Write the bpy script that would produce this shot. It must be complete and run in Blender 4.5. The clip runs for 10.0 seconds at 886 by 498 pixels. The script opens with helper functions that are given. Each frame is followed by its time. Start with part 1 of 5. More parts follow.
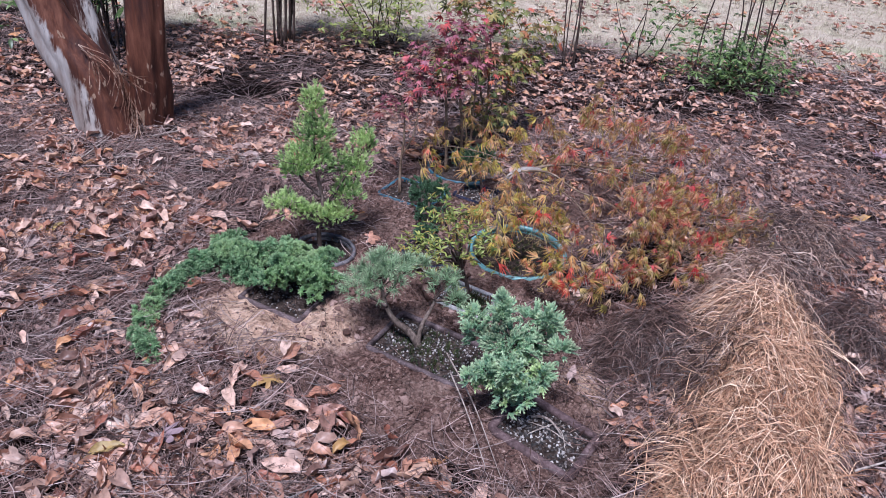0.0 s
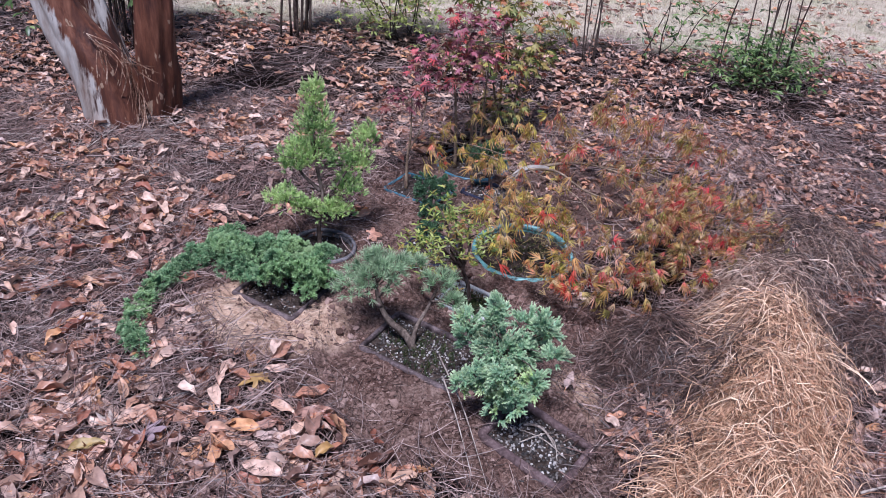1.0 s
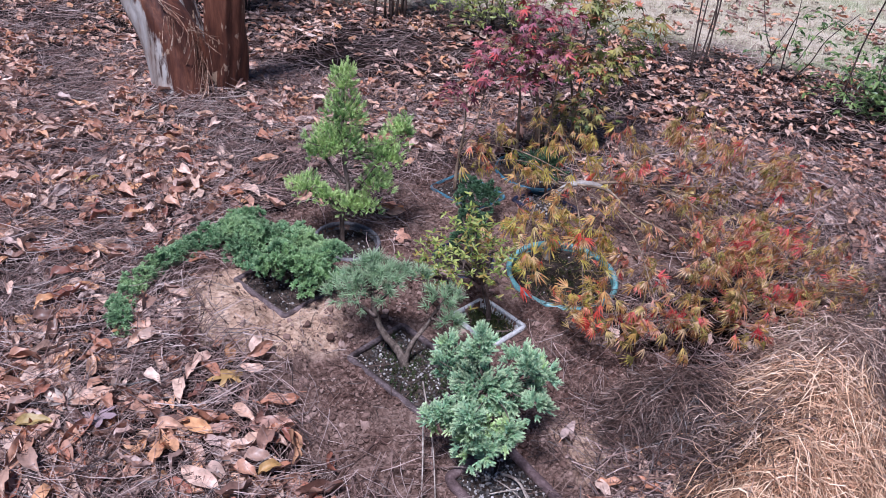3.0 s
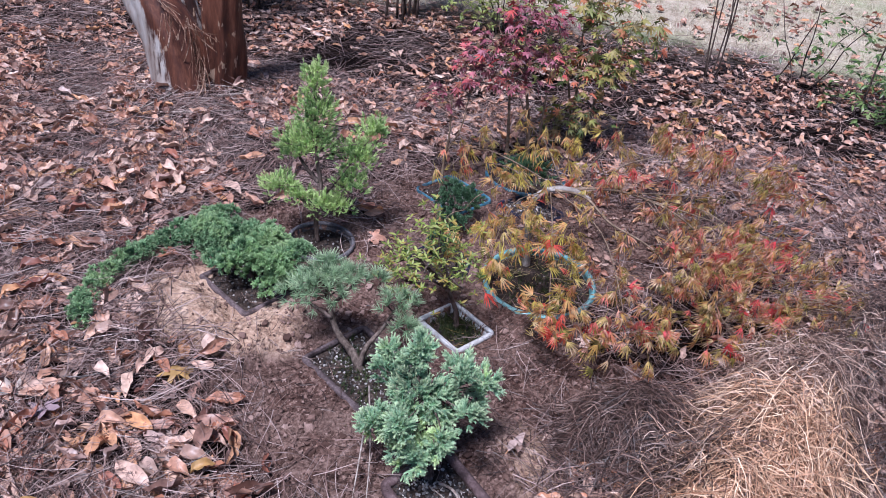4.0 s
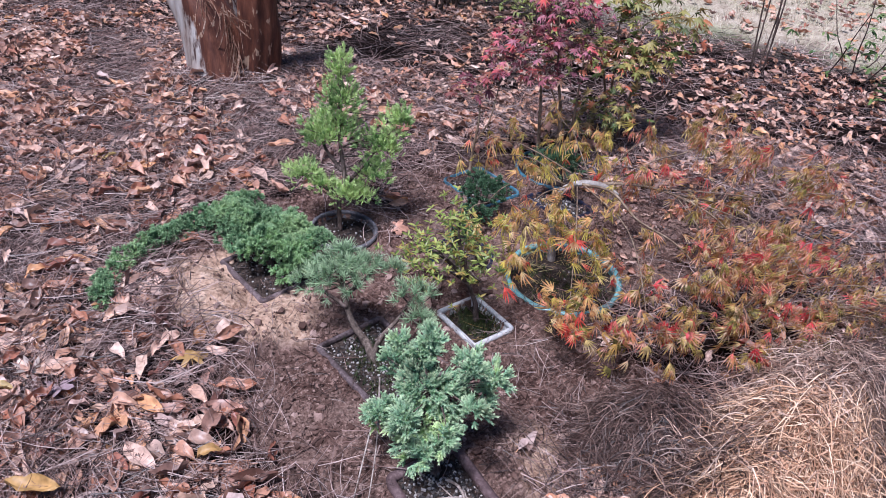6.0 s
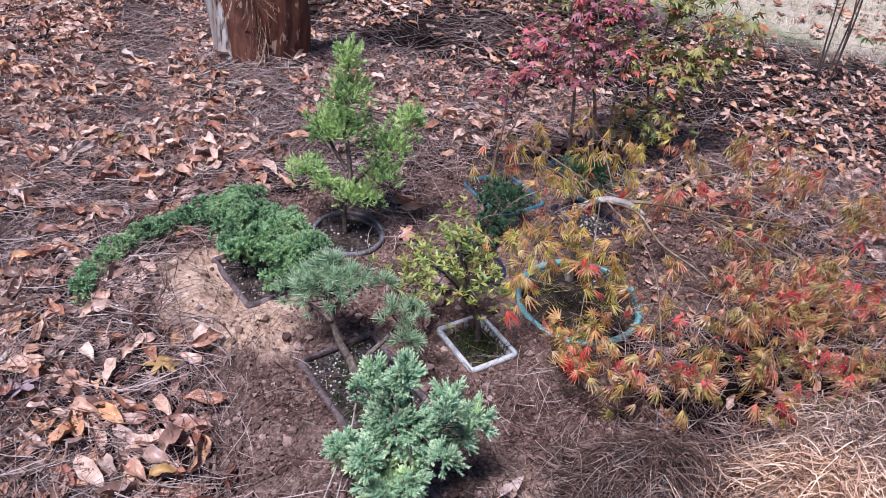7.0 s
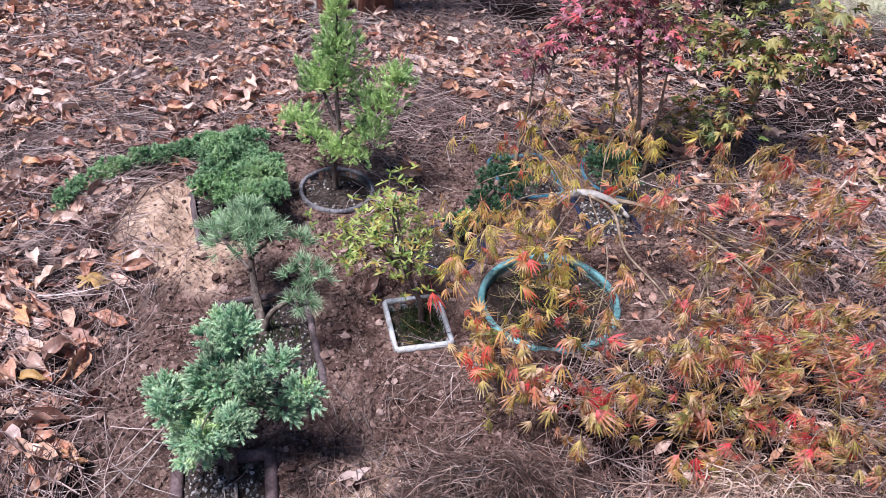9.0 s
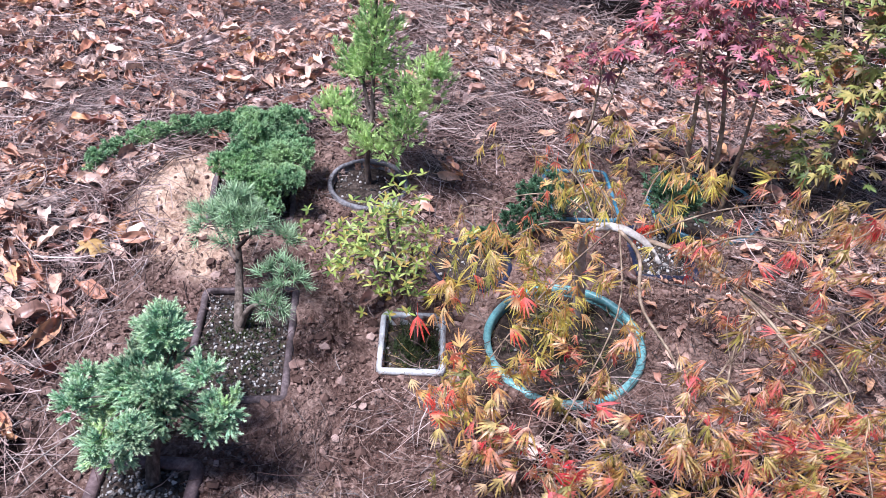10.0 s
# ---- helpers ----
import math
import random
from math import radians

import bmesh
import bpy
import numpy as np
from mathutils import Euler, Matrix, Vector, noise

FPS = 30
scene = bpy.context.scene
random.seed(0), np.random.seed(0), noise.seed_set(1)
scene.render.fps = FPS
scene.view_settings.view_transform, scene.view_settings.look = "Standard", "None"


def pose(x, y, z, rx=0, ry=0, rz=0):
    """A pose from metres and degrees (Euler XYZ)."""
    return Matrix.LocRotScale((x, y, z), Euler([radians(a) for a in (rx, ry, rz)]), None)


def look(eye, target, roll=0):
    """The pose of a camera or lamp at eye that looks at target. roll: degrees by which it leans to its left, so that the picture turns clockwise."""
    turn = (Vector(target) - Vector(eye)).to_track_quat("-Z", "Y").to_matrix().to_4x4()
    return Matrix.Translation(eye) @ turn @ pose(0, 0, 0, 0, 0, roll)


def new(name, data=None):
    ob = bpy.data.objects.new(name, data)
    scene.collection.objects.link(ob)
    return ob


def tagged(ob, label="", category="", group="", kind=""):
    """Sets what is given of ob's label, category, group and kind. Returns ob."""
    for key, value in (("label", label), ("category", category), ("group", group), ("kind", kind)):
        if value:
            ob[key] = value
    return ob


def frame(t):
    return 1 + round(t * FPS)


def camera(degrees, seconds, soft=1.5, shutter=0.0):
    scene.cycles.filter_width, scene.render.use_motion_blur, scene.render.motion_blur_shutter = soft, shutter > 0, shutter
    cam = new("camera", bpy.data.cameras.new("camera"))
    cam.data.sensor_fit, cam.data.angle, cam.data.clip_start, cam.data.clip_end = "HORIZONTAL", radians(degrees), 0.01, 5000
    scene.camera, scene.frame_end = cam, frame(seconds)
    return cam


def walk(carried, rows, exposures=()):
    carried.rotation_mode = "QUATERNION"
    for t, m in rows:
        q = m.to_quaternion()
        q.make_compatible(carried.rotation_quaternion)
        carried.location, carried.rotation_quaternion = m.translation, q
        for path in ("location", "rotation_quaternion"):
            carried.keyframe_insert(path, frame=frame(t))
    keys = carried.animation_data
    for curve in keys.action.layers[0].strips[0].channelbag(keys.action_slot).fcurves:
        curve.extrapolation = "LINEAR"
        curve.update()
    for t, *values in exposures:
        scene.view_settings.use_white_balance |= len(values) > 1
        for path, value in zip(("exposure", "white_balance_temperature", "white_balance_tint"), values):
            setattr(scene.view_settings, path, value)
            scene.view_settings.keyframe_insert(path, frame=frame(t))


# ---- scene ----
cam = camera(59.6, 10.0, 0.35, 0.15)
PATH = [
    (0, (-0.168, -0.143, 1.53), (0.047, 1.546, 0.48), 4.7),
    (0.5, (-0.122, -0.104, 1.527), (0.065, 1.581, 0.467), 4.7),
    (1, (-0.068, -0.083, 1.521), (0.075, 1.6, 0.45), 4.7),
    (1.5, (-0.02, -0.038, 1.515), (0.058, 1.642, 0.432), 4.8),
    (2, (0.049, 0.036, 1.495), (0.05, 1.712, 0.403), 5.4),
    (2.5, (0.128, 0.101, 1.495), (0.039, 1.765, 0.39), 5.8),
    (2.7, (0.172, 0.122, 1.485), (0.048, 1.781, 0.375), 5.9),
    (3.8, (0.461, 0.228, 1.474), (0.194, 1.865, 0.356), 5.8),
    (4, (0.484, 0.234, 1.48), (0.198, 1.867, 0.361), 5.5),
    (4.5, (0.511, 0.244, 1.483), (0.198, 1.874, 0.365), 5.0),
    (5, (0.52, 0.251, 1.477), (0.187, 1.875, 0.358), 4.7),
    (5.5, (0.533, 0.26, 1.475), (0.176, 1.872, 0.345), 4.7),
    (5.7, (0.543, 0.267, 1.472), (0.172, 1.872, 0.338), 4.7),
    (6.8, (0.6, 0.434, 1.439), (0.109, 1.976, 0.264), 5.6),
    (7, (0.637, 0.512, 1.435), (0.112, 2.037, 0.253), 5.7),
    (7.5, (0.783, 0.661, 1.408), (0.158, 2.13, 0.202), 5.6),
    (8, (1.004, 0.803, 1.389), (0.265, 2.197, 0.16), 4.8),
    (8.5, (1.145, 0.883, 1.391), (0.294, 2.201, 0.151), 4.1),
    (9, (1.177, 0.958, 1.373), (0.216, 2.185, 0.12), 3.8),
    (9.5, (1.186, 1.106, 1.318), (0.117, 2.216, 0.043), 3.9),
    (10, (1.255, 1.348, 1.321), (0.065, 2.291, 0.019), 3.3),
]
EXPOSURE = [(0, 0.33, 4980, 18), (2.5, 0.39, 4980, 18), (5.5, 0.48, 5030, 18), (7.0, 0.55, 5110, 17), (8.5, 0.73, 5230, 15), (9.0, 0.8, 5200, 15), (10.0, 1.15, 5060, 14)]
walk(cam, [(t, look(eye, target, roll)) for t, eye, target, roll in PATH], EXPOSURE)

# ---- light: low autumn sun through thin cloud, open sky ----
SUN_ELEV, SUN_AZ = 68.0, 200.0  # degrees; azimuth from +y towards +x
world = bpy.data.worlds.new("sky")
scene.world = world
world.use_nodes = True
wn = world.node_tree
sky = wn.nodes.new("ShaderNodeTexSky")
sky.sky_type, sky.sun_disc = "NISHITA", False
sky.sun_elevation, sky.sun_rotation = radians(SUN_ELEV), radians(SUN_AZ)
wn.links.new(sky.outputs["Color"], wn.nodes["Background"].inputs["Color"])
wn.nodes["Background"].inputs["Strength"].default_value = 0.05
sun = new("sun", bpy.data.lights.new("sun", "SUN"))
sun.data.energy, sun.data.angle, sun.data.color = 5.0, radians(12.0), (1.0, 0.9, 0.79)
to_sun = Vector((math.sin(radians(SUN_AZ)) * math.cos(radians(SUN_ELEV)), math.cos(radians(SUN_AZ)) * math.cos(radians(SUN_ELEV)), math.sin(radians(SUN_ELEV))))
sun.matrix_world = look(to_sun * 20, (0, 0, 0))

rng = np.random.default_rng(11)


# ---- materials ----
def nodes_of(name):
    m = bpy.data.materials.new(name)
    m.use_nodes = True
    t = m.node_tree
    return m, t, t.nodes["Principled BSDF"], t.nodes["Material Output"]


def ramp(t, source, stops):
    r = t.nodes.new("ShaderNodeValToRGB")
    e = r.color_ramp.elements
    while len(e) < len(stops):
        e.new(0.5)
    for k, (at, c) in zip(e, stops):
        k.position, k.color = at, (*c, 1)
    t.links.new(source, r.inputs["Fac"])
    return r.outputs["Color"]


def even(colors):
    n = len(colors)
    return [(i / max(n - 1, 1), c) for i, c in enumerate(colors)]


def noise_of(t, scale, detail=4.0, stretch=None, rough=0.6):
    n = t.nodes.new("ShaderNodeTexNoise")
    n.inputs["Scale"].default_value, n.inputs["Detail"].default_value, n.inputs["Roughness"].default_value = scale, detail, rough
    c = t.nodes.new("ShaderNodeTexCoord")
    if stretch:
        m = t.nodes.new("ShaderNodeMapping")
        m.inputs["Scale"].default_value = stretch
        t.links.new(c.outputs["Object"], m.inputs["Vector"])
        t.links.new(m.outputs["Vector"], n.inputs["Vector"])
    else:
        t.links.new(c.outputs["Object"], n.inputs["Vector"])
    return n.outputs["Fac"]


def mathn(t, op, a, b):
    n = t.nodes.new("ShaderNodeMath")
    n.operation = op
    for i, v in enumerate((a, b)):
        if isinstance(v, (int, float)):
            n.inputs[i].default_value = v
        else:
            t.links.new(v, n.inputs[i])
    return n.outputs[0]


def mix(t, fac, a, b, how="MIX"):
    n = t.nodes.new("ShaderNodeMix")
    n.data_type, n.blend_type = "RGBA", how
    for sock, v in ((n.inputs[0], fac), (n.inputs[6], a), (n.inputs[7], b)):
        if isinstance(v, (int, float)):
            sock.default_value = v
        elif isinstance(v, tuple):
            sock.default_value = (*v, 1)
        else:
            t.links.new(v, sock)
    return n.outputs[2]


def bump(t, bsdf, height, strength=0.5, distance=0.01):
    b = t.nodes.new("ShaderNodeBump")
    b.inputs["Strength"].default_value, b.inputs["Distance"].default_value = strength, distance
    t.links.new(height, b.inputs["Height"])
    t.links.new(b.outputs["Normal"], bsdf.inputs["Normal"])


def attr(t, name):
    a = t.nodes.new("ShaderNodeAttribute")
    a.attribute_name = name
    return a.outputs["Fac"]


def leaf_mat(name, colors, rough=0.5, through_light=0.25, single=False, mottle=60.0, vein=0.35, young=None, patch=None, drift=None, island=0.25, own=0.56):
    """Leaves and needles: one tint a piece, mottled, a little light coming through."""
    m, t, b, out = nodes_of(name)
    if single:
        o = t.nodes.new("ShaderNodeObjectInfo")
        f = o.outputs["Random"]
    else:
        g = t.nodes.new("ShaderNodeNewGeometry")
        f = mathn(t, "ADD", mathn(t, "MULTIPLY", attr(t, "rnd"), 1 - island), mathn(t, "MULTIPLY", g.outputs["Random Per Island"], island))
    if drift:  # neighbouring leaves turn colour together
        here, slow = t.nodes.new("ShaderNodeNewGeometry"), t.nodes.new("ShaderNodeTexNoise")
        slow.inputs["Scale"].default_value, slow.inputs["Detail"].default_value = drift, 1.0
        t.links.new(here.outputs["Position"], slow.inputs["Vector"])
        wide = mathn(t, "MULTIPLY", mathn(t, "SUBTRACT", slow.outputs["Fac"], 0.5), 3.0 - 2.0 * own)
        f = mathn(t, "ADD", mathn(t, "ADD", wide, 0.5 - own / 2), mathn(t, "MULTIPLY", f, own))
    c = ramp(t, f, even(colors))
    if young:
        c = mix(t, mathn(t, "MULTIPLY", mathn(t, "POWER", attr(t, "tip"), 2.0), 0.75), c, young)
    if patch:
        c = mix(t, ramp(t, noise_of(t, patch[0], 4.0), [(0.42, (0, 0, 0)), (0.62, (0.85, 0.85, 0.85))]), c, patch[1])
    n = noise_of(t, mottle, 3.0)
    shade = ramp(t, n, [(0.3, (1 - vein,) * 3), (0.7, (1 + vein * 0.6,) * 3)])
    c = mix(t, 1.0, c, shade, "MULTIPLY")
    t.links.new(c, b.inputs["Base Color"])
    b.inputs["Roughness"].default_value = rough
    b.inputs["Specular IOR Level"].default_value = 0.05 if rough > 0.9 else 0.4
    tr = t.nodes.new("ShaderNodeBsdfTranslucent")
    t.links.new(c, tr.inputs["Color"])
    ms = t.nodes.new("ShaderNodeMixShader")
    ms.inputs[0].default_value = through_light
    t.links.new(b.outputs[0], ms.inputs[1])
    t.links.new(tr.outputs[0], ms.inputs[2])
    t.links.new(ms.outputs[0], out.inputs["Surface"])
    return m


def solid_mat(name, dark, mid, light, scale=20.0, rough=0.7, strength=0.5, distance=0.004, stretch=None, fine=120.0):
    """Earth, wood and glazes: three tints over a coarse and a fine grain, with relief."""
    m, t, b, _ = nodes_of(name)
    a, f = noise_of(t, scale, 6.0, stretch), noise_of(t, fine, 4.0, stretch)
    h = mathn(t, "ADD", mathn(t, "MULTIPLY", a, 0.6), mathn(t, "MULTIPLY", f, 0.4))
    t.links.new(ramp(t, h, [(0.36, dark), (0.5, mid), (0.64, light)]), b.inputs["Base Color"])
    b.inputs["Roughness"].default_value = rough
    b.inputs["Specular IOR Level"].default_value = 0.5 if rough < 0.5 else 0.15
    bump(t, b, h, strength, distance)
    return m


def ground_mat():
    m, t, b, _ = nodes_of("ground")
    a, f = noise_of(t, 9.0, 8.0, None, 0.7), noise_of(t, 70.0, 6.0, None, 0.7)
    h = mathn(t, "ADD", mathn(t, "MULTIPLY", a, 0.45), mathn(t, "MULTIPLY", f, 0.55))
    # humus colour and soil's darkest stop lowered to hold shade in litter gaps
    humus_gap_shade = ramp(t, h, [(0.38, (0.00288, 0.0018, 0.00144)), (0.5, (0.0101, 0.00612, 0.00504)), (0.64, (0.0432, 0.0274, 0.023))])
    soil = ramp(t, h, [(0.37, (0.014, 0.007, 0.0055)), (0.5, (0.135, 0.077, 0.061)), (0.62, (0.36, 0.235, 0.19))])
    clay = ramp(t, h, [(0.36, (0.2, 0.11, 0.07)), (0.5, (0.55, 0.365, 0.255)), (0.63, (0.76, 0.56, 0.42))])
    lawn = ramp(t, h, [(0.36, (0.2, 0.15, 0.1)), (0.5, (0.46, 0.375, 0.28)), (0.64, (0.66, 0.57, 0.45))])
    lawn = mix(t, ramp(t, noise_of(t, 1.1, 4.0), [(0.5, (0, 0, 0)), (0.64, (0.7, 0.7, 0.7))]), lawn, ramp(t, h, [(0.36, (0.12, 0.14, 0.06)), (0.5, (0.3, 0.33, 0.17)), (0.64, (0.5, 0.52, 0.32))]))
    # ground under the heap coloured dark, as shade seen between straw strands
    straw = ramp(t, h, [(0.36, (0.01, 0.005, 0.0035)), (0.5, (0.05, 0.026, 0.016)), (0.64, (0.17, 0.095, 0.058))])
    soil = mix(t, ramp(t, noise_of(t, 5.0, 4.0), [(0.42, (0, 0, 0)), (0.62, (0.85, 0.85, 0.85))]), soil, ramp(t, h, [(0.36, (0.055, 0.032, 0.026)), (0.5, (0.18, 0.115, 0.092)), (0.64, (0.36, 0.255, 0.21))]))
    c = mix(t, attr(t, "soil"), humus_gap_shade, soil)
    c = mix(t, attr(t, "clay"), c, clay)
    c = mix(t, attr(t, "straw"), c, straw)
    c = mix(t, attr(t, "lawn"), c, lawn)
    t.links.new(c, b.inputs["Base Color"])
    b.inputs["Roughness"].default_value = 0.95
    b.inputs["Specular IOR Level"].default_value = 0.05
    bump(t, b, h, 1.0, 0.03)
    return m


def bark_mat():
    """Crape myrtle: smooth cinnamon bark with long pale grey-cream plates where it has peeled."""
    m, t, b, _ = nodes_of("crape_bark")
    plate = noise_of(t, 5.0, 6.0, (2.2, 2.2, 0.5), 0.65)
    fibre = noise_of(t, 60.0, 4.0, (1.0, 1.0, 0.1))
    fleck = noise_of(t, 26.0, 3.0, (1.0, 1.0, 0.45))
    tone = mathn(t, "ADD", mathn(t, "MULTIPLY", plate, 0.72), mathn(t, "MULTIPLY", fibre, 0.28))
    red = ramp(t, tone, [(0.36, (0.016, 0.005, 0.0035)), (0.46, (0.052, 0.0155, 0.0085)), (0.55, (0.11, 0.036, 0.018)), (0.66, (0.22, 0.088, 0.048))])
    pale = ramp(t, mathn(t, "ADD", mathn(t, "MULTIPLY", tone, 0.5), mathn(t, "MULTIPLY", noise_of(t, 22.0, 5.0, (1.0, 1.0, 0.3)), 0.5)), [(0.36, (0.16, 0.1, 0.075)), (0.45, (0.3, 0.245, 0.21)), (0.53, (0.4, 0.355, 0.32)), (0.64, (0.55, 0.5, 0.46))])
    side = mathn(t, "ADD", mathn(t, "ADD", plate, mathn(t, "MULTIPLY", mathn(t, "SUBTRACT", fibre, 0.5), 0.3)), mathn(t, "MULTIPLY", attr(t, "peel"), 0.5))
    k = ramp(t, side, [(0.66, (0, 0, 0)), (0.74, (1, 1, 1))])
    spots = ramp(t, fleck, [(0.63, (0, 0, 0)), (0.66, (0.9, 0.9, 0.9))])
    c = mix(t, spots, red, (0.36, 0.24, 0.16))
    t.links.new(mix(t, k, c, pale), b.inputs["Base Color"])
    b.inputs["Roughness"].default_value = 0.62
    bump(t, b, mathn(t, "ADD", tone, mathn(t, "MULTIPLY", k, 0.25)), 0.7, 0.012)
    return m


M_GROUND, M_CRAPE = ground_mat(), bark_mat()
# the darkest needle tints also carry shade between the litter pieces
M_NEEDLE = leaf_mat("pine_needle_litter", [(0.006, 0.0035, 0.003), (0.024, 0.012, 0.01), (0.1, 0.055, 0.044), (0.24, 0.145, 0.12), (0.46, 0.345, 0.305), (0.04, 0.022, 0.018), (0.18, 0.095, 0.073)], 0.45, 0.05, island=0.6)
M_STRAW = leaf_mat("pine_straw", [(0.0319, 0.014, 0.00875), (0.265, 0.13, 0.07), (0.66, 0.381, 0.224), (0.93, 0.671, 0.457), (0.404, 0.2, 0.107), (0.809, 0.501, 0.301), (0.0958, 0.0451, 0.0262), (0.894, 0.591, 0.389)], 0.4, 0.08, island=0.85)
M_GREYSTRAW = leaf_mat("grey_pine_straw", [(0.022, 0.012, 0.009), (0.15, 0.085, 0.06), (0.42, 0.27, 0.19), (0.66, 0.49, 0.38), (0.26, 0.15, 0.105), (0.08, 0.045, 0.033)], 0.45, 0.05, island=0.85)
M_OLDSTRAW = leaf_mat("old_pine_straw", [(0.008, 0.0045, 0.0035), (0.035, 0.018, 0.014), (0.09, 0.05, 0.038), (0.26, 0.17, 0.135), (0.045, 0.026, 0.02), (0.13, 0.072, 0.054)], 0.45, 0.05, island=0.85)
LITTER = [(0.0699, 0.0332, 0.0271), (0.233, 0.109, 0.0702), (0.443, 0.21, 0.13), (0.583, 0.35, 0.254), (0.746, 0.533, 0.424), (0.128, 0.0663, 0.0542), (0.652, 0.411, 0.289), (0.35, 0.139, 0.0777), (0.466, 0.344, 0.3), (0.606, 0.311, 0.145), (0.525, 0.288, 0.197), (0.222, 0.122, 0.0936), (0.699, 0.477, 0.362), (0.466, 0.216, 0.12), (0.303, 0.111, 0.0727), (0.164, 0.0835, 0.0665)]
M_LITTER = leaf_mat("dry_leaf_litter", LITTER, 0.42, 0.12, False, 45.0, 0.4)
M_LITTER_ONE = leaf_mat("dry_leaf", LITTER, 0.42, 0.12, True, 45.0, 0.4)
M_GRASS = leaf_mat("dormant_grass", [(0.46, 0.37, 0.26), (0.62, 0.52, 0.39), (0.72, 0.63, 0.5), (0.42, 0.41, 0.26)], 0.6, 0.2, False, 9.0, 0.4, patch=(1.5, (0.46, 0.43, 0.27)))
M_JUNIPER = leaf_mat("juniper_scale", [(0.0694, 0.159, 0.0462), (0.218, 0.381, 0.103), (0.436, 0.593, 0.184), (0.616, 0.741, 0.277), (0.318, 0.487, 0.154)], 0.5, 0.3, young=(0.793, 0.889, 0.431), drift=8.0)
M_NANA = leaf_mat("creeping_juniper", [(0.0431, 0.121, 0.0514), (0.0924, 0.209, 0.0892), (0.16, 0.297, 0.127), (0.296, 0.418, 0.168)], 0.5, 0.15, young=(0.542, 0.682, 0.355), drift=7.0)
# paler copy of the creeping juniper: sunlight put into the colour
M_NANA_SUNLIT = leaf_mat("creeping_juniper_sunlit", [(0.06, 0.15, 0.05), (0.13, 0.26, 0.09), (0.23, 0.38, 0.13), (0.34, 0.48, 0.18)], 0.5, 0.18, young=(0.54, 0.7, 0.36))
M_BLUE = leaf_mat("blue_juniper_needle", [(0.0532, 0.139, 0.0776), (0.182, 0.347, 0.204), (0.362, 0.566, 0.333), (0.267, 0.463, 0.305), (0.639, 0.798, 0.346)], 0.5, 0.2, young=(0.88, 0.93, 0.56), drift=9.0)
M_PINE = leaf_mat("pine_needle", [(0.054, 0.108, 0.048), (0.132, 0.228, 0.108), (0.24, 0.372, 0.192), (0.432, 0.552, 0.3)], 0.45, 0.1, young=(0.696, 0.792, 0.48))
M_SHRUB = leaf_mat("shrub_leaf", [(0.06, 0.1, 0.02), (0.13, 0.19, 0.035), (0.28, 0.33, 0.06), (0.42, 0.45, 0.13), (0.12, 0.16, 0.03), (0.42, 0.28, 0.07), (0.3, 0.36, 0.08)], 0.4, 0.25)
M_SHRUB_ONE = leaf_mat("shrub_leaf_one", [(0.06, 0.1, 0.02), (0.13, 0.19, 0.035), (0.28, 0.33, 0.06), (0.42, 0.45, 0.13), (0.12, 0.16, 0.03), (0.42, 0.28, 0.07), (0.3, 0.36, 0.08)], 0.4, 0.25, True)
M_BOX = leaf_mat("dark_evergreen_leaf", [(0.02, 0.05, 0.025), (0.045, 0.095, 0.045), (0.085, 0.15, 0.07)], 0.45, 0.1, young=(0.14, 0.24, 0.12))
LACE = [(0.192, 0.161, 0.044), (0.552, 0.46, 0.099), (0.132, 0.0862, 0.044), (0.84, 0.632, 0.22), (0.312, 0.23, 0.066), (0.93, 0.69, 0.418), (0.408, 0.184, 0.077), (0.744, 0.483, 0.132), (0.288, 0.115, 0.066), (0.93, 0.552, 0.396), (0.6, 0.287, 0.11), (0.93, 0.276, 0.22), (0.36, 0.103, 0.066), (0.93, 0.184, 0.187), (0.72, 0.069, 0.077)]
GOLD = [(0.244, 0.236, 0.055), (0.61, 0.507, 0.088), (0.366, 0.201, 0.077), (0.93, 0.779, 0.154), (0.439, 0.354, 0.077), (0.93, 0.708, 0.374), (0.61, 0.283, 0.11), (0.93, 0.59, 0.22), (0.512, 0.401, 0.088), (0.93, 0.496, 0.286), (0.93, 0.224, 0.143), (0.793, 0.118, 0.077)]
M_LACE = leaf_mat("lace_maple_leaf", LACE, 0.5, 0.6, drift=13.0, own=0.85)
M_GOLD = leaf_mat("gold_maple_leaf", GOLD, 0.5, 0.6, drift=13.0, own=0.85)
M_GOLD_ONE = leaf_mat("gold_maple_leaf_one", GOLD, 0.5, 0.6, True, drift=13.0, own=0.85)
M_LACE_ONE = leaf_mat("lace_maple_leaf_one", LACE, 0.5, 0.6, True, drift=13.0, own=0.85)
PURPLE = [(0.0805, 0.023, 0.0322), (0.172, 0.0517, 0.0633), (0.287, 0.0805, 0.109), (0.483, 0.196, 0.241), (0.575, 0.0805, 0.0747), (0.23, 0.115, 0.0633), (0.253, 0.0805, 0.0978), (0.172, 0.127, 0.0517), (0.38, 0.115, 0.149), (0.115, 0.046, 0.0517), (0.667, 0.161, 0.149)]
M_PURPLE_ONE = leaf_mat("purple_maple_leaf", PURPLE, 0.5, 0.25, True)
GREENM = [(0.0575, 0.0805, 0.023), (0.196, 0.138, 0.0517), (0.0633, 0.0978, 0.0253), (0.149, 0.184, 0.0425), (0.253, 0.276, 0.069), (0.414, 0.276, 0.092), (0.184, 0.218, 0.0575), (0.598, 0.161, 0.0862), (0.31, 0.196, 0.0805), (0.437, 0.391, 0.103), (0.115, 0.149, 0.0345)]
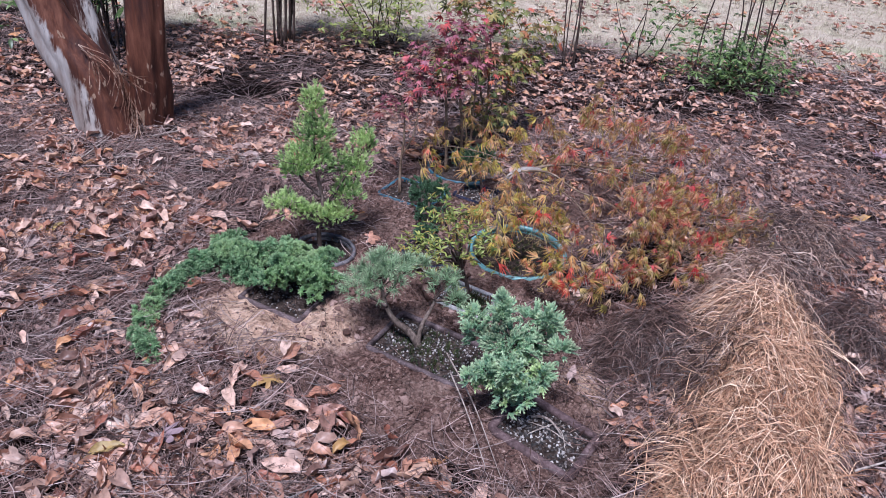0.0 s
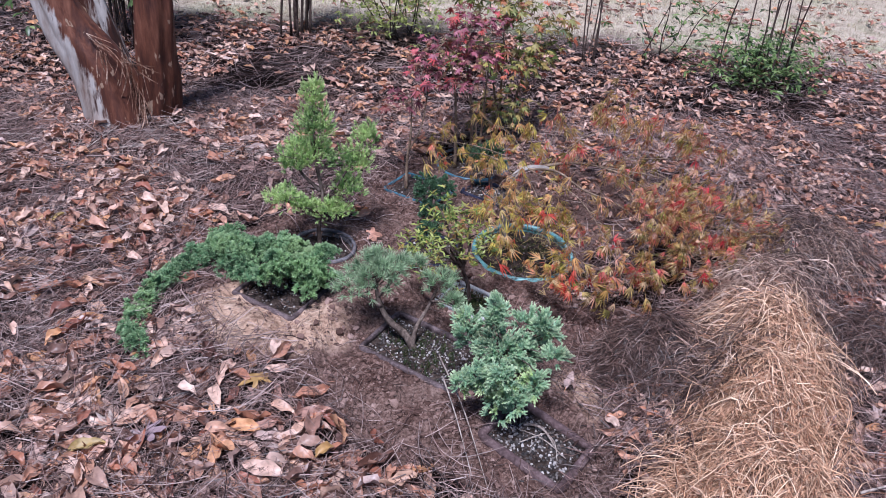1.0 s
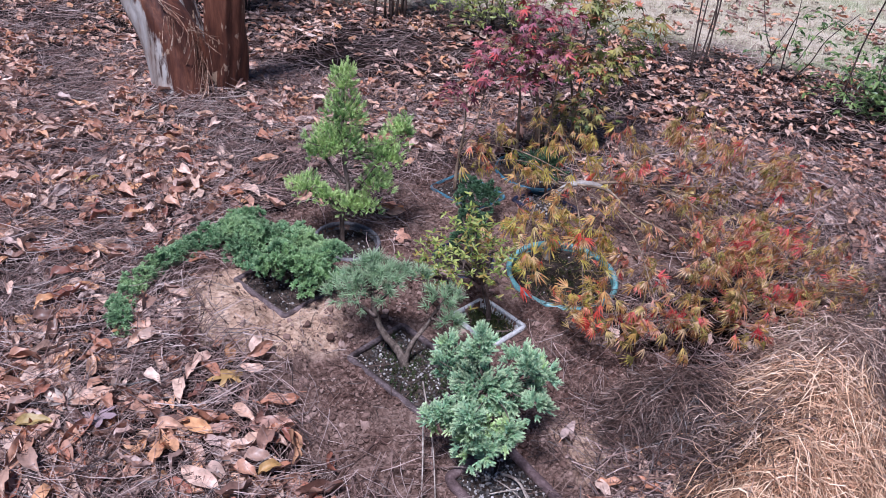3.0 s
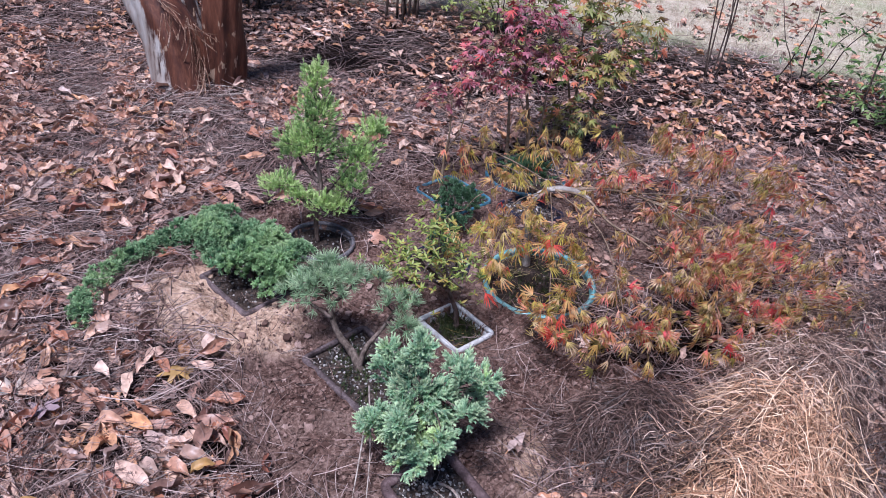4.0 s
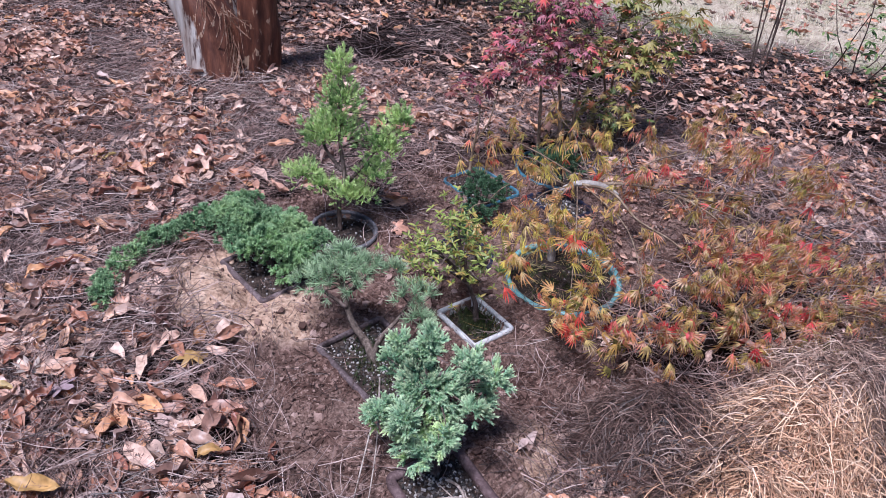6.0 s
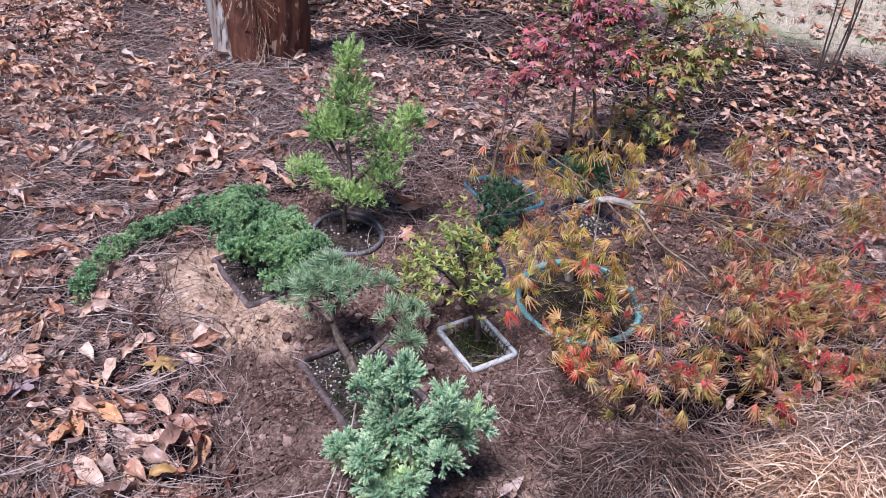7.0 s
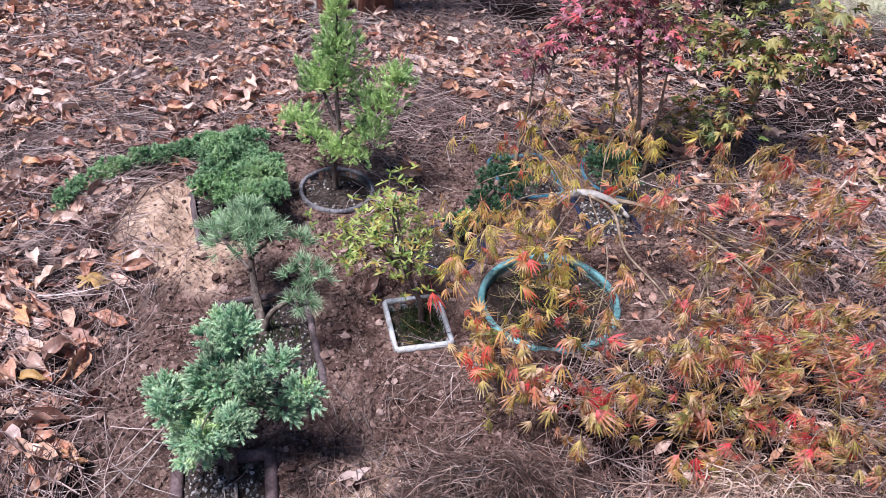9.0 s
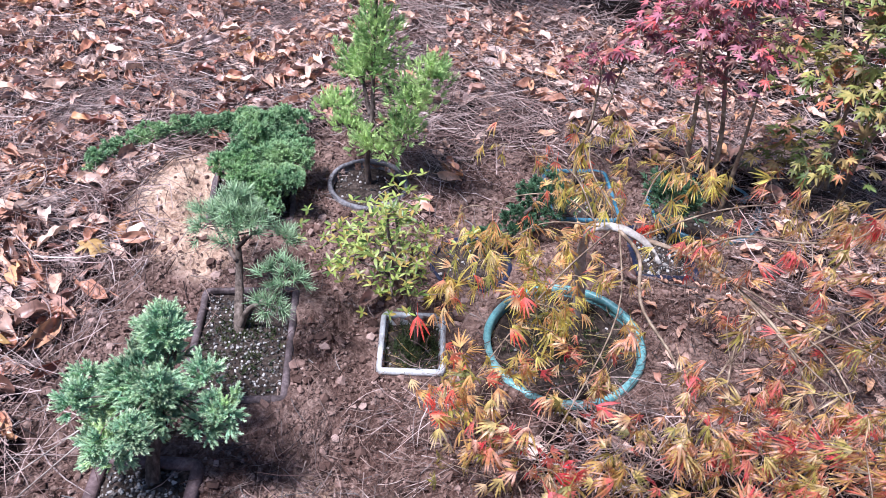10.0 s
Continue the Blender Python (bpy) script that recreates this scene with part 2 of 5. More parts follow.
M_GREEN_ONE = leaf_mat("green_maple_leaf", GREENM, 0.5, 0.3, True)
M_BUSH = leaf_mat("bush_leaf", [(0.035, 0.06, 0.02), (0.08, 0.13, 0.035), (0.15, 0.21, 0.06), (0.28, 0.34, 0.13)], 0.4, 0.2)
M_BUSH_YELLOW = leaf_mat("yellow_bush_leaf", [(0.2, 0.26, 0.07), (0.42, 0.46, 0.13), (0.62, 0.62, 0.2)], 0.4, 0.35)
M_MOSS = leaf_mat("moss_grass", [(0.018, 0.032, 0.009), (0.045, 0.065, 0.018), (0.12, 0.125, 0.04)], 0.7, 0.2)
M_DRYGRASS = leaf_mat("dry_grass", [(0.14, 0.1, 0.035), (0.3, 0.2, 0.07), (0.42, 0.32, 0.14), (0.2, 0.2, 0.06)], 0.55, 0.15)
M_SOIL = solid_mat("potting_soil", (0.012, 0.0085, 0.007), (0.036, 0.025, 0.02), (0.09, 0.066, 0.054), 30, 0.95, 0.9, 0.01)
M_CLOD = leaf_mat("soil_clod", [(0.06, 0.034, 0.027), (0.13, 0.078, 0.062), (0.23, 0.145, 0.118), (0.4, 0.28, 0.235)], 0.95, 0.0, False, 90.0, 0.4, patch=(5.0, (0.2, 0.13, 0.105)))
M_CLOD_ONE = leaf_mat("soil_clod_one", [(0.06, 0.034, 0.027), (0.13, 0.078, 0.062), (0.23, 0.145, 0.118), (0.4, 0.28, 0.235)], 0.95, 0.0, True, 90.0, 0.4)
M_WOOD = solid_mat("juniper_wood", (0.035, 0.026, 0.022), (0.1, 0.072, 0.058), (0.22, 0.165, 0.14), 30, 0.85, 0.8, 0.004, (1, 1, 0.3))
M_GREYWOOD = solid_mat("grey_maple_bark", (0.16, 0.13, 0.11), (0.3, 0.26, 0.23), (0.46, 0.42, 0.38), 24, 0.75, 0.5, 0.003)
M_TANWOOD = solid_mat("tan_maple_twig", (0.075, 0.05, 0.033), (0.18, 0.125, 0.085), (0.34, 0.26, 0.18), 24, 0.7, 0.5, 0.003)
M_DARKWOOD = solid_mat("dark_cane", (0.03, 0.022, 0.018), (0.08, 0.055, 0.045), (0.15, 0.11, 0.09), 30, 0.7, 0.5, 0.003)
M_PINEWOOD = solid_mat("pine_bark", (0.04, 0.029, 0.023), (0.11, 0.082, 0.066), (0.22, 0.17, 0.14), 30, 0.85, 0.8, 0.004, (1, 1, 0.4))
M_TWIG = solid_mat("dry_twig", (0.16, 0.12, 0.1), (0.33, 0.27, 0.23), (0.5, 0.43, 0.37), 30, 0.8, 0.5, 0.003)
M_PEEL = solid_mat("peeling_bark", (0.05, 0.02, 0.013), (0.2, 0.105, 0.068), (0.5, 0.37, 0.28), 14, 0.75, 0.5, 0.003)
M_CLAYPOT = solid_mat("unglazed_pot", (0.05, 0.032, 0.031), (0.1, 0.065, 0.064), (0.19, 0.135, 0.13), 16, 0.75, 0.6, 0.003)
M_DARKPOT = solid_mat("dark_pot", (0.035, 0.0248, 0.024), (0.084, 0.0608, 0.06), (0.189, 0.143, 0.141), 18, 0.7, 0.5, 0.002)
M_GREYPOT = solid_mat("grey_pot", (0.06, 0.055, 0.058), (0.12, 0.11, 0.115), (0.24, 0.22, 0.225), 18, 0.65, 0.4, 0.002)
M_WHITEPOT = solid_mat("white_glaze", (0.22, 0.19, 0.17), (0.46, 0.45, 0.44), (0.6, 0.6, 0.6), 14, 0.35, 0.3, 0.001)
M_TEALPOT = solid_mat("teal_glaze", (0.06, 0.14, 0.145), (0.13, 0.28, 0.28), (0.28, 0.43, 0.41), 12, 0.4, 0.3, 0.001)
M_BLUEPOT = solid_mat("blue_glaze", (0.02, 0.06, 0.09), (0.045, 0.13, 0.18), (0.13, 0.25, 0.31), 12, 0.35, 0.3, 0.001)
M_NAVYPOT = solid_mat("navy_glaze", (0.006, 0.007, 0.014), (0.014, 0.016, 0.035), (0.04, 0.045, 0.08), 12, 0.3, 0.3, 0.001)


def gravel_mat():
    m, t, b, _ = nodes_of("pot_gravel")
    f = attr(t, "rnd")
    c = ramp(t, f, even([(0.01, 0.008, 0.008), (0.03, 0.025, 0.023), (0.07, 0.058, 0.053), (0.2, 0.17, 0.15), (0.5, 0.46, 0.43), (0.05, 0.034, 0.028), (0.014, 0.012, 0.011)]))
    n = noise_of(t, 250.0, 3.0)
    t.links.new(mix(t, 0.5, c, ramp(t, n, [(0.3, (0.5,) * 3), (0.7, (1.3,) * 3)]), "MULTIPLY"), b.inputs["Base Color"])
    b.inputs["Roughness"].default_value = 0.8
    return m


M_GRAVEL = gravel_mat()


# ---- mesh helpers ----
def mesh_of(name, v, f, material, smooth=True, **attrs):
    """A mesh of triangles from arrays, with float attributes on its points."""
    v, f = np.asarray(v, np.float32), np.asarray(f, np.int32)
    me = bpy.data.meshes.new(name)
    me.vertices.add(len(v))
    me.loops.add(len(f) * 3)
    me.polygons.add(len(f))
    me.vertices.foreach_set("co", v.ravel())
    me.loops.foreach_set("vertex_index", f.ravel())
    me.polygons.foreach_set("loop_start", np.arange(0, len(f) * 3, 3, dtype=np.int32))
    for key, values in attrs.items():
        me.attributes.new(key, "FLOAT", "POINT").data.foreach_set("value", np.asarray(values, np.float32))
    me.update(calc_edges=True)
    me.polygons.foreach_set("use_smooth", np.full(len(f), smooth))
    me.materials.append(material)
    return me


def part(name, mesh, parent, label="", kind=""):
    ob = new(name, mesh)
    ob.parent = parent
    ob.matrix_parent_inverse = Matrix.Translation(-parent.location)
    return tagged(ob, label, kind=kind)


def thing(name, at, label, category, group="", kind=""):
    """A thing made of parts: an empty at its base. Its parts are given in world places."""
    ob = new(name)
    ob.empty_display_size = 0.05
    ob.location = Vector((*at, 0.0)[:3])
    return tagged(ob, label, category, group, kind)


def join(items):
    """(v, f) pairs into one."""
    vs, fs, n = [], [], 0
    for v, f in items:
        vs.append(v)
        fs.append(np.asarray(f) + n)
        n += len(v)
    return np.concatenate(vs), np.concatenate(fs)


def unit(a):
    a = np.asarray(a, float)
    return a / np.maximum(np.linalg.norm(a, axis=-1, keepdims=True), 1e-9)


def turns(axis, up):
    """Turn matrices whose x runs along axis and whose z lies near up."""
    x = unit(axis)
    y = unit(np.cross(up, x))
    return np.stack([x, y, np.cross(x, y)], -1)


def spread(templates, places, turn, size):
    """Copies of the templates at places, as (v, f, rnd) for one mesh; each copy has one rnd."""
    which = rng.integers(0, len(templates), len(places))
    vs, fs, rs, ts, n = [], [], [], [], 0
    for k, (tv, tf) in enumerate(templates):
        s = which == k
        if not s.any():
            continue
        sz = np.asarray(size)[s]
        sz = sz[:, None, None] if sz.ndim == 1 else sz[:, None, :]
        w = np.einsum("nij,nvj->nvi", turn[s], tv[None] * sz) + places[s][:, None]
        c = len(w)
        vs.append(w.reshape(-1, 3))
        fs.append((tf[None] + (n + np.arange(c) * len(tv))[:, None, None]).reshape(-1, 3))
        rs.append(np.repeat(rng.random(c), len(tv)))
        ts.append(np.tile((tv[:, 0] - tv[:, 0].min()) / np.ptp(tv[:, 0]), c))
        n += c * len(tv)
    return np.concatenate(vs), np.concatenate(fs), np.concatenate(rs), np.concatenate(ts)


def spread_mesh(name, templates, places, turn, size, material, smooth=True):
    v, f, r, t = spread(templates, places, turn, size)
    return mesh_of(name, v, f, material, smooth, rnd=r, tip=t)


def curve(points, n):
    """n points along a smooth line through the given ones."""
    p = np.asarray(points, float)
    p = np.vstack([2 * p[0] - p[1], p, 2 * p[-1] - p[-2]])
    out = []
    for u in np.linspace(0, len(p) - 3 - 1e-6, n):
        i, s = int(u), u - int(u)
        a, b, c, d = p[i : i + 4]
        out.append(0.5 * (2 * b + (c - a) * s + (2 * a - 5 * b + 4 * c - d) * s * s + (3 * b - a - 3 * c + d) * s**3))
    return np.array(out)


def tube(points, radii, sides=8, n=16, rough=0.0, close=True):
    """A tapered limb along a line, a little lumpy."""
    p = curve(points, n)
    r = np.interp(np.linspace(0, 1, n), np.linspace(0, 1, len(radii)), radii)
    d = unit(np.gradient(p, axis=0))
    side = unit(np.cross(d, [0.31, 0.87, 0.21]))
    other = np.cross(d, side)
    a = np.arange(sides) / sides * 2 * np.pi
    lump = 1 + rough * (rng.random((n, sides)) - 0.5) + rough * np.sin(a * 3 + rng.random() * 6)[None] * 0.5
    v = p[:, None] + (np.cos(a)[None, :, None] * side[:, None] + np.sin(a)[None, :, None] * other[:, None]) * (r[:, None] * lump)[..., None]
    i, j = np.meshgrid(np.arange(n - 1), np.arange(sides), indexing="ij")
    q = i * sides + j
    k = i * sides + (j + 1) % sides
    f = np.concatenate([np.stack([q, k, k + sides], -1).reshape(-1, 3), np.stack([q, k + sides, q + sides], -1).reshape(-1, 3)])
    v = v.reshape(-1, 3)
    if close:
        v = np.vstack([v, p[0], p[-1]])
        e = np.arange(sides)
        f = np.vstack([f, np.stack([(e + 1) % sides, e, np.full(sides, len(v) - 2)], -1), np.stack([(n - 1) * sides + e, (n - 1) * sides + (e + 1) % sides, np.full(sides, len(v) - 1)], -1)])
    return v, f


# ---- the lie of the land ----
def bell(x, y, cx, cy, rx, ry, turn=0.0, power=1.0):
    c, s = math.cos(radians(turn)), math.sin(radians(turn))
    u, w = ((x - cx) * c + (y - cy) * s) / rx, (-(x - cx) * s + (y - cy) * c) / ry
    return np.exp(-((u * u + w * w) ** power))


WAVES = rng.random((60, 4))


def ripple(x, y, low, high, seed=0):
    """Smooth bumps between two wavelengths, about -1 to 1."""
    out = 0
    for a, b, c, d in WAVES[seed : seed + 12]:
        k, ang = 2 * np.pi / (low + (high - low) * a), b * 2 * np.pi
        out = out + np.sin(k * (x * math.cos(ang) + y * math.sin(ang)) + c * 6.28 + 1.3 * np.sin(k * 0.37 * (x * math.sin(ang * 2.3) - y * math.cos(ang * 2.3)) + d * 6))
    return out / 5.0


LATTICE = rng.random((256, 256))


def grain(x, y, size, seed=0):
    """Value noise of one size of lump, 0 to 1."""
    u, w = np.asarray(x) / size + seed * 17.3, np.asarray(y) / size + seed * 9.1
    i, j = np.floor(u).astype(int), np.floor(w).astype(int)
    u, w = u - i, w - j
    u, w = u * u * (3 - 2 * u), w * w * (3 - 2 * w)
    a, b, c, d = (LATTICE[(i + p) % 256, (j + q) % 256] for p, q in ((0, 0), (1, 0), (0, 1), (1, 1)))
    return (a * (1 - u) + b * u) * (1 - w) + (c * (1 - u) + d * u) * w


def cloddy(x, y):
    """Turned earth: rounded lumps with creases between them."""
    return sum(h * (1 - abs(2 * grain(x, y, size, k) - 1)) for k, (size, h) in enumerate(((0.11, 0.014), (0.05, 0.018), (0.024, 0.011))))


PILE = ((0.82, 1.17, 0.24, 0.18, 35, 0.1), (1.0, 1.5, 0.22, 0.18, 58, 0.11), (1.1, 1.78, 0.2, 0.17, 60, 0.09), (1.17, 2.02, 0.17, 0.17, 60, 0.06))
OLD_PILE = ((0.76, 1.7, 0.16, 0.13, 50, 0.08), (1.5, 2.3, 0.3, 0.2, 50, 0.05), (1.46, 1.75, 0.26, 0.14, 62, 0.03))  # older, grey-brown straw


def pile(x, y):
    h = sum(h * bell(x, y, cx, cy, rx, ry, turn, 1.3) for cx, cy, rx, ry, turn, h in PILE)
    return h * (1 + 0.28 * ripple(x, y, 0.14, 0.4, 46) + 0.12 * ripple(x, y, 0.05, 0.12, 10))


def old_pile(x, y):
    h = sum(h * bell(x, y, cx, cy, rx, ry, turn, 1.3) for cx, cy, rx, ry, turn, h in OLD_PILE)
    return h * (1 + 0.3 * ripple(x, y, 0.1, 0.3, 28))


def soil_at(x, y):
    s = np.maximum.reduce([bell(x, y, 0.12, 1.95, 0.56, 0.75, 0, 3), bell(x, y, 0.28, 2.65, 0.55, 0.5, 0, 3), bell(x, y, -0.36, 2.12, 0.36, 0.42, 0, 3), bell(x, y, 0.33, 1.4, 0.27, 0.34, 0, 3), bell(x, y, 0.74, 2.7, 0.34, 0.34, 0, 3), bell(x, y, 0.6, 1.9, 0.27, 0.22, 0, 3)])
    return np.clip((s - 0.45 + 0.16 * ripple(x, y, 0.1, 0.5, 12)) * 5, 0, 1) * (1 - straw_at(x, y))


def clay_at(x, y):
    s = np.maximum(bell(x, y, -0.44, 1.83, 0.29, 0.19, -12, 2), bell(x, y, 0.53, 1.56, 0.1, 0.24, 25, 2) * 0.68)
    return np.clip((s - 0.4 + 0.15 * ripple(x, y, 0.06, 0.3, 20)) * 3, 0, 1)


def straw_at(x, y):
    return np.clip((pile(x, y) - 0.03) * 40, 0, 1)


def lawn_at(x, y):
    edge = 4.85 - 0.1 * x + 0.12 * np.sin(x * 1.7) + 0.14 * ripple(x, y, 0.3, 1.4, 30)
    return np.clip((y - edge) * 3.5, 0, 1)


POTS = []  # (cx, cy, half length, half width, turn, round, rim height, fall along its length, how far the rim stands proud) of the sunk pots


def in_pot(x, y, grow=0.0):
    out = np.zeros(np.shape(x), bool)
    for cx, cy, a, b, turn, is_round, *_ in POTS:
        c, s = math.cos(radians(turn)), math.sin(radians(turn))
        u, w = ((x - cx) * c + (y - cy) * s) / (a + grow), (-(x - cx) * s + (y - cy) * c) / (b + grow)
        out |= (u * u + w * w < 1) if is_round else (np.maximum(abs(u), abs(w)) < 1)
    return out


def land(x, y):
    x, y = np.asarray(x, float), np.asarray(y, float)
    near = np.exp(-(((x - 0.3) / 6) ** 2 + ((y - 2.5) / 6) ** 2))
    z = 0.012 * ripple(x, y, 0.5, 1.6, 0) * near
    z = z - 0.075 * bell(x, y, 0.5, 2.05, 0.45, 0.5, 0, 1.6)
    z = z + 0.045 * bell(x, y, -0.43, 1.89, 0.28, 0.22, 0, 1.6) + 0.022 * bell(x, y, -0.5, 1.85, 0.15, 0.12) + 0.05 * bell(x, y, -1.2, 3.28, 0.35, 0.3)
    z = z + np.maximum(pile(x, y), old_pile(x, y))
    s = soil_at(x, y)
    z = z + np.maximum(s, 0.6 * clay_at(x, y)) * (cloddy(x, y) - 0.022)
    for cx, cy, a, b, turn, is_round, rim, fall, proud in POTS:
        c, q = math.cos(radians(turn)), math.sin(radians(turn))
        u, w = (x - cx) * c + (y - cy) * q, -(x - cx) * q + (y - cy) * c
        away = np.hypot(u, w) - a if is_round else np.hypot(np.maximum(abs(u) - a, 0), np.maximum(abs(w) - b, 0))
        k = np.exp(-((np.maximum(away, 0) / 0.07) ** 2))
        z = z * (1 - k) + k * (rim - fall * np.clip(u, -a, a) - proud + 0.006 * ripple(x, y, 0.04, 0.16, 24))
    return z


def land_up(x, y):
    e = 0.02
    return unit(np.stack([(land(x - e, y) - land(x + e, y)) / (2 * e), (land(x, y - e) - land(x, y + e)) / (2 * e), np.ones_like(x)], -1))


POTS += [
    (0.351, 1.374, 0.135, 0.104, -38.7, False, 0.0, 0.14, 0.013),
    (0.055, 1.735, 0.17, 0.115, -33.0, False, 0.004, 0.035, 0.007),
    (0.223, 2.088, 0.098, 0.08, -37.0, False, -0.062, 0, 0.012),
    (-0.4, 1.985, 0.12, 0.115, -30.0, False, 0.036, 0.05, 0.008),
    (-0.295, 2.29, 0.115, 0.115, 0.0, True, 0.014, 0.05, 0.012),
    (0.445, 2.375, 0.193, 0.193, 0.0, True, -0.034, 0, 0.012),
    (0.055, 2.8, 0.125, 0.1, -35.0, False, -0.012, 0, 0.005),
    (0.36, 2.81, 0.11, 0.085, -37.0, False, -0.02, 0, 0.006),
    (0.3, 3.06, 0.165, 0.165, 0.0, True, -0.01, 0, 0.006),
    (0.1, 2.36, 0.11, 0.11, 0.0, True, -0.035, 0, 0.003),
    (0.46, 3.42, 0.15, 0.15, 0.0, True, 0.0, 0, 0.004),
]


def axis_lines(lo, hi, step, far):
    mid = np.arange(lo, hi, step)
    out, s = [], step
    while (out[-1] if out else 0) < far:
        s *= 1.18
        out.append((out[-1] if out else 0) + s)
    out = np.array(out)
    return np.concatenate([lo - out[::-1], mid, mid[-1] + out])


def build_ground():
    xs, ys = axis_lines(-1.2, 1.5, 0.0085, 300), axis_lines(0.9, 3.5, 0.0085, 300)
    x, y = np.meshgrid(xs, ys)
    z = land(x, y)
    z = np.where(in_pot(x, y, -0.016), z - 0.09, z)
    v = np.stack([x, y, z], -1).reshape(-1, 3)
    r, c = x.shape
    i, j = np.meshgrid(np.arange(r - 1), np.arange(c - 1), indexing="ij")
    q = (i * c + j).ravel()
    f = np.concatenate([np.stack([q, q + 1, q + c + 1], -1), np.stack([q, q + c + 1, q + c], -1)])
    px, py = x.ravel(), y.ravel()
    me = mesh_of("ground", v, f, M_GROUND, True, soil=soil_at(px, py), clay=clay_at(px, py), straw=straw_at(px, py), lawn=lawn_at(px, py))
    return tagged(new("ground", me), "mulched garden bed with bare reddish soil, running into a pale dormant lawn", "ground", kind="structure")


ground_sheet = build_ground()


# ---- leaf, needle and stone shapes ----
def blade(length, width, bend, n=3, sway=0.0):
    """A thin curved strip along +x."""
    u = np.linspace(0, 1, n + 1)
    w = width * np.where(u < 0.99, 1 - 0.35 * u, 0.25)
    cx, cy, cz = u * length, sway * u * u, bend * u * u
    v = np.concatenate([np.stack([cx, cy - w / 2, cz], -1), np.stack([cx, cy + w / 2, cz], -1)])
    i = np.arange(n)
    f = np.concatenate([np.stack([i, i + 1, i + n + 2], -1), np.stack([i, i + n + 2, i + n + 1], -1)])
    return v, f


def rotated(v, ax, ay, az):
    return v @ np.array(Euler((ax, ay, az)).to_matrix()).T


def dry_leaf(length, width, curl, cup, twist, n=7, m=4, point=0.85):
    """An oval dry leaf along +x, cupped across and curled along, with a wavy edge and a short stalk."""
    u, w = np.meshgrid(np.linspace(0, 1, n + 1), np.linspace(-1, 1, m + 1), indexing="ij")
    half = width / 2 * np.sin(np.pi * np.clip(u, 0.001, 0.999) ** point) ** 0.8
    y = w * half
    z = cup * abs(w) * half * 2 + curl * (u - 0.45) ** 2 * length * 2 + 0.007 * np.sin(u * 11 + w * 3 + twist * 9) * abs(w)
    z = z + 0.0022 * np.sin(u * 31 + w * 17 + curl * 40) + 0.0018 * np.cos(u * 23 - w * 29)
    a = twist * (u - 0.5)
    v = np.stack([(u - 0.5) * length, y * np.cos(a) - z * np.sin(a), y * np.sin(a) + z * np.cos(a)], -1).reshape(-1, 3)
    v[:, 2] -= v[:, 2].min()
    i, j = np.meshgrid(np.arange(n), np.arange(m), indexing="ij")
    q = (i * (m + 1) + j).ravel()
    f = np.concatenate([np.stack([q, q + m + 1, q + m + 2], -1), np.stack([q, q + m + 2, q + 1], -1)])
    sv, sf = blade(length * 0.2, 0.003, 0.01, 2)
    sv[:, 0] -= length * 0.68
    sv[:, 2] += v[0, 2]
    return join([(v, f), (sv, sf)])


def lobed_leaf(size, lobes, depth, curl, spreadang=2.6, teeth=2):
    """A palmate leaf: its stalk at the origin, its middle lobe along +x."""
    ang, rad = [], []
    for k in range(lobes):
        t = (k - (lobes - 1) / 2) / ((lobes - 1) / 2)
        a, long = t * spreadang / 2 * 1.05, 1 - 0.45 * abs(t) ** 1.5
        step = spreadang / (lobes - 1) / 2
        if k:
            ang.append(a - step)
            rad.append(long * (1 - depth))
        for q in (-0.45, 0, 0.45):
            ang.append(a + q * step)
            rad.append(long * (1 if q == 0 else 1 - depth * 0.42))
    ang, rad = np.array(ang), np.array(rad) * size
    n = len(ang)
    rim = np.stack([rad * np.cos(ang), rad * np.sin(ang), -curl * rad**2 / size + 0.06 * size * np.sin(ang * lobes)], -1)
    mid = rim * np.array([0.45, 0.45, 0.3])
    v = np.vstack([[0, 0, 0], mid, rim])
    i = np.arange(n - 1)
    f = np.vstack([np.stack([np.zeros(n - 1, int), 1 + i, 2 + i], -1), np.stack([1 + i, 1 + n + i, 2 + n + i], -1), np.stack([1 + i, 2 + n + i, 2 + i], -1)])
    sv, sf = blade(size * 0.45, 0.0022, 0.0, 1)
    sv[:, 0] *= -1
    return join([(v, f), (sv, sf)])


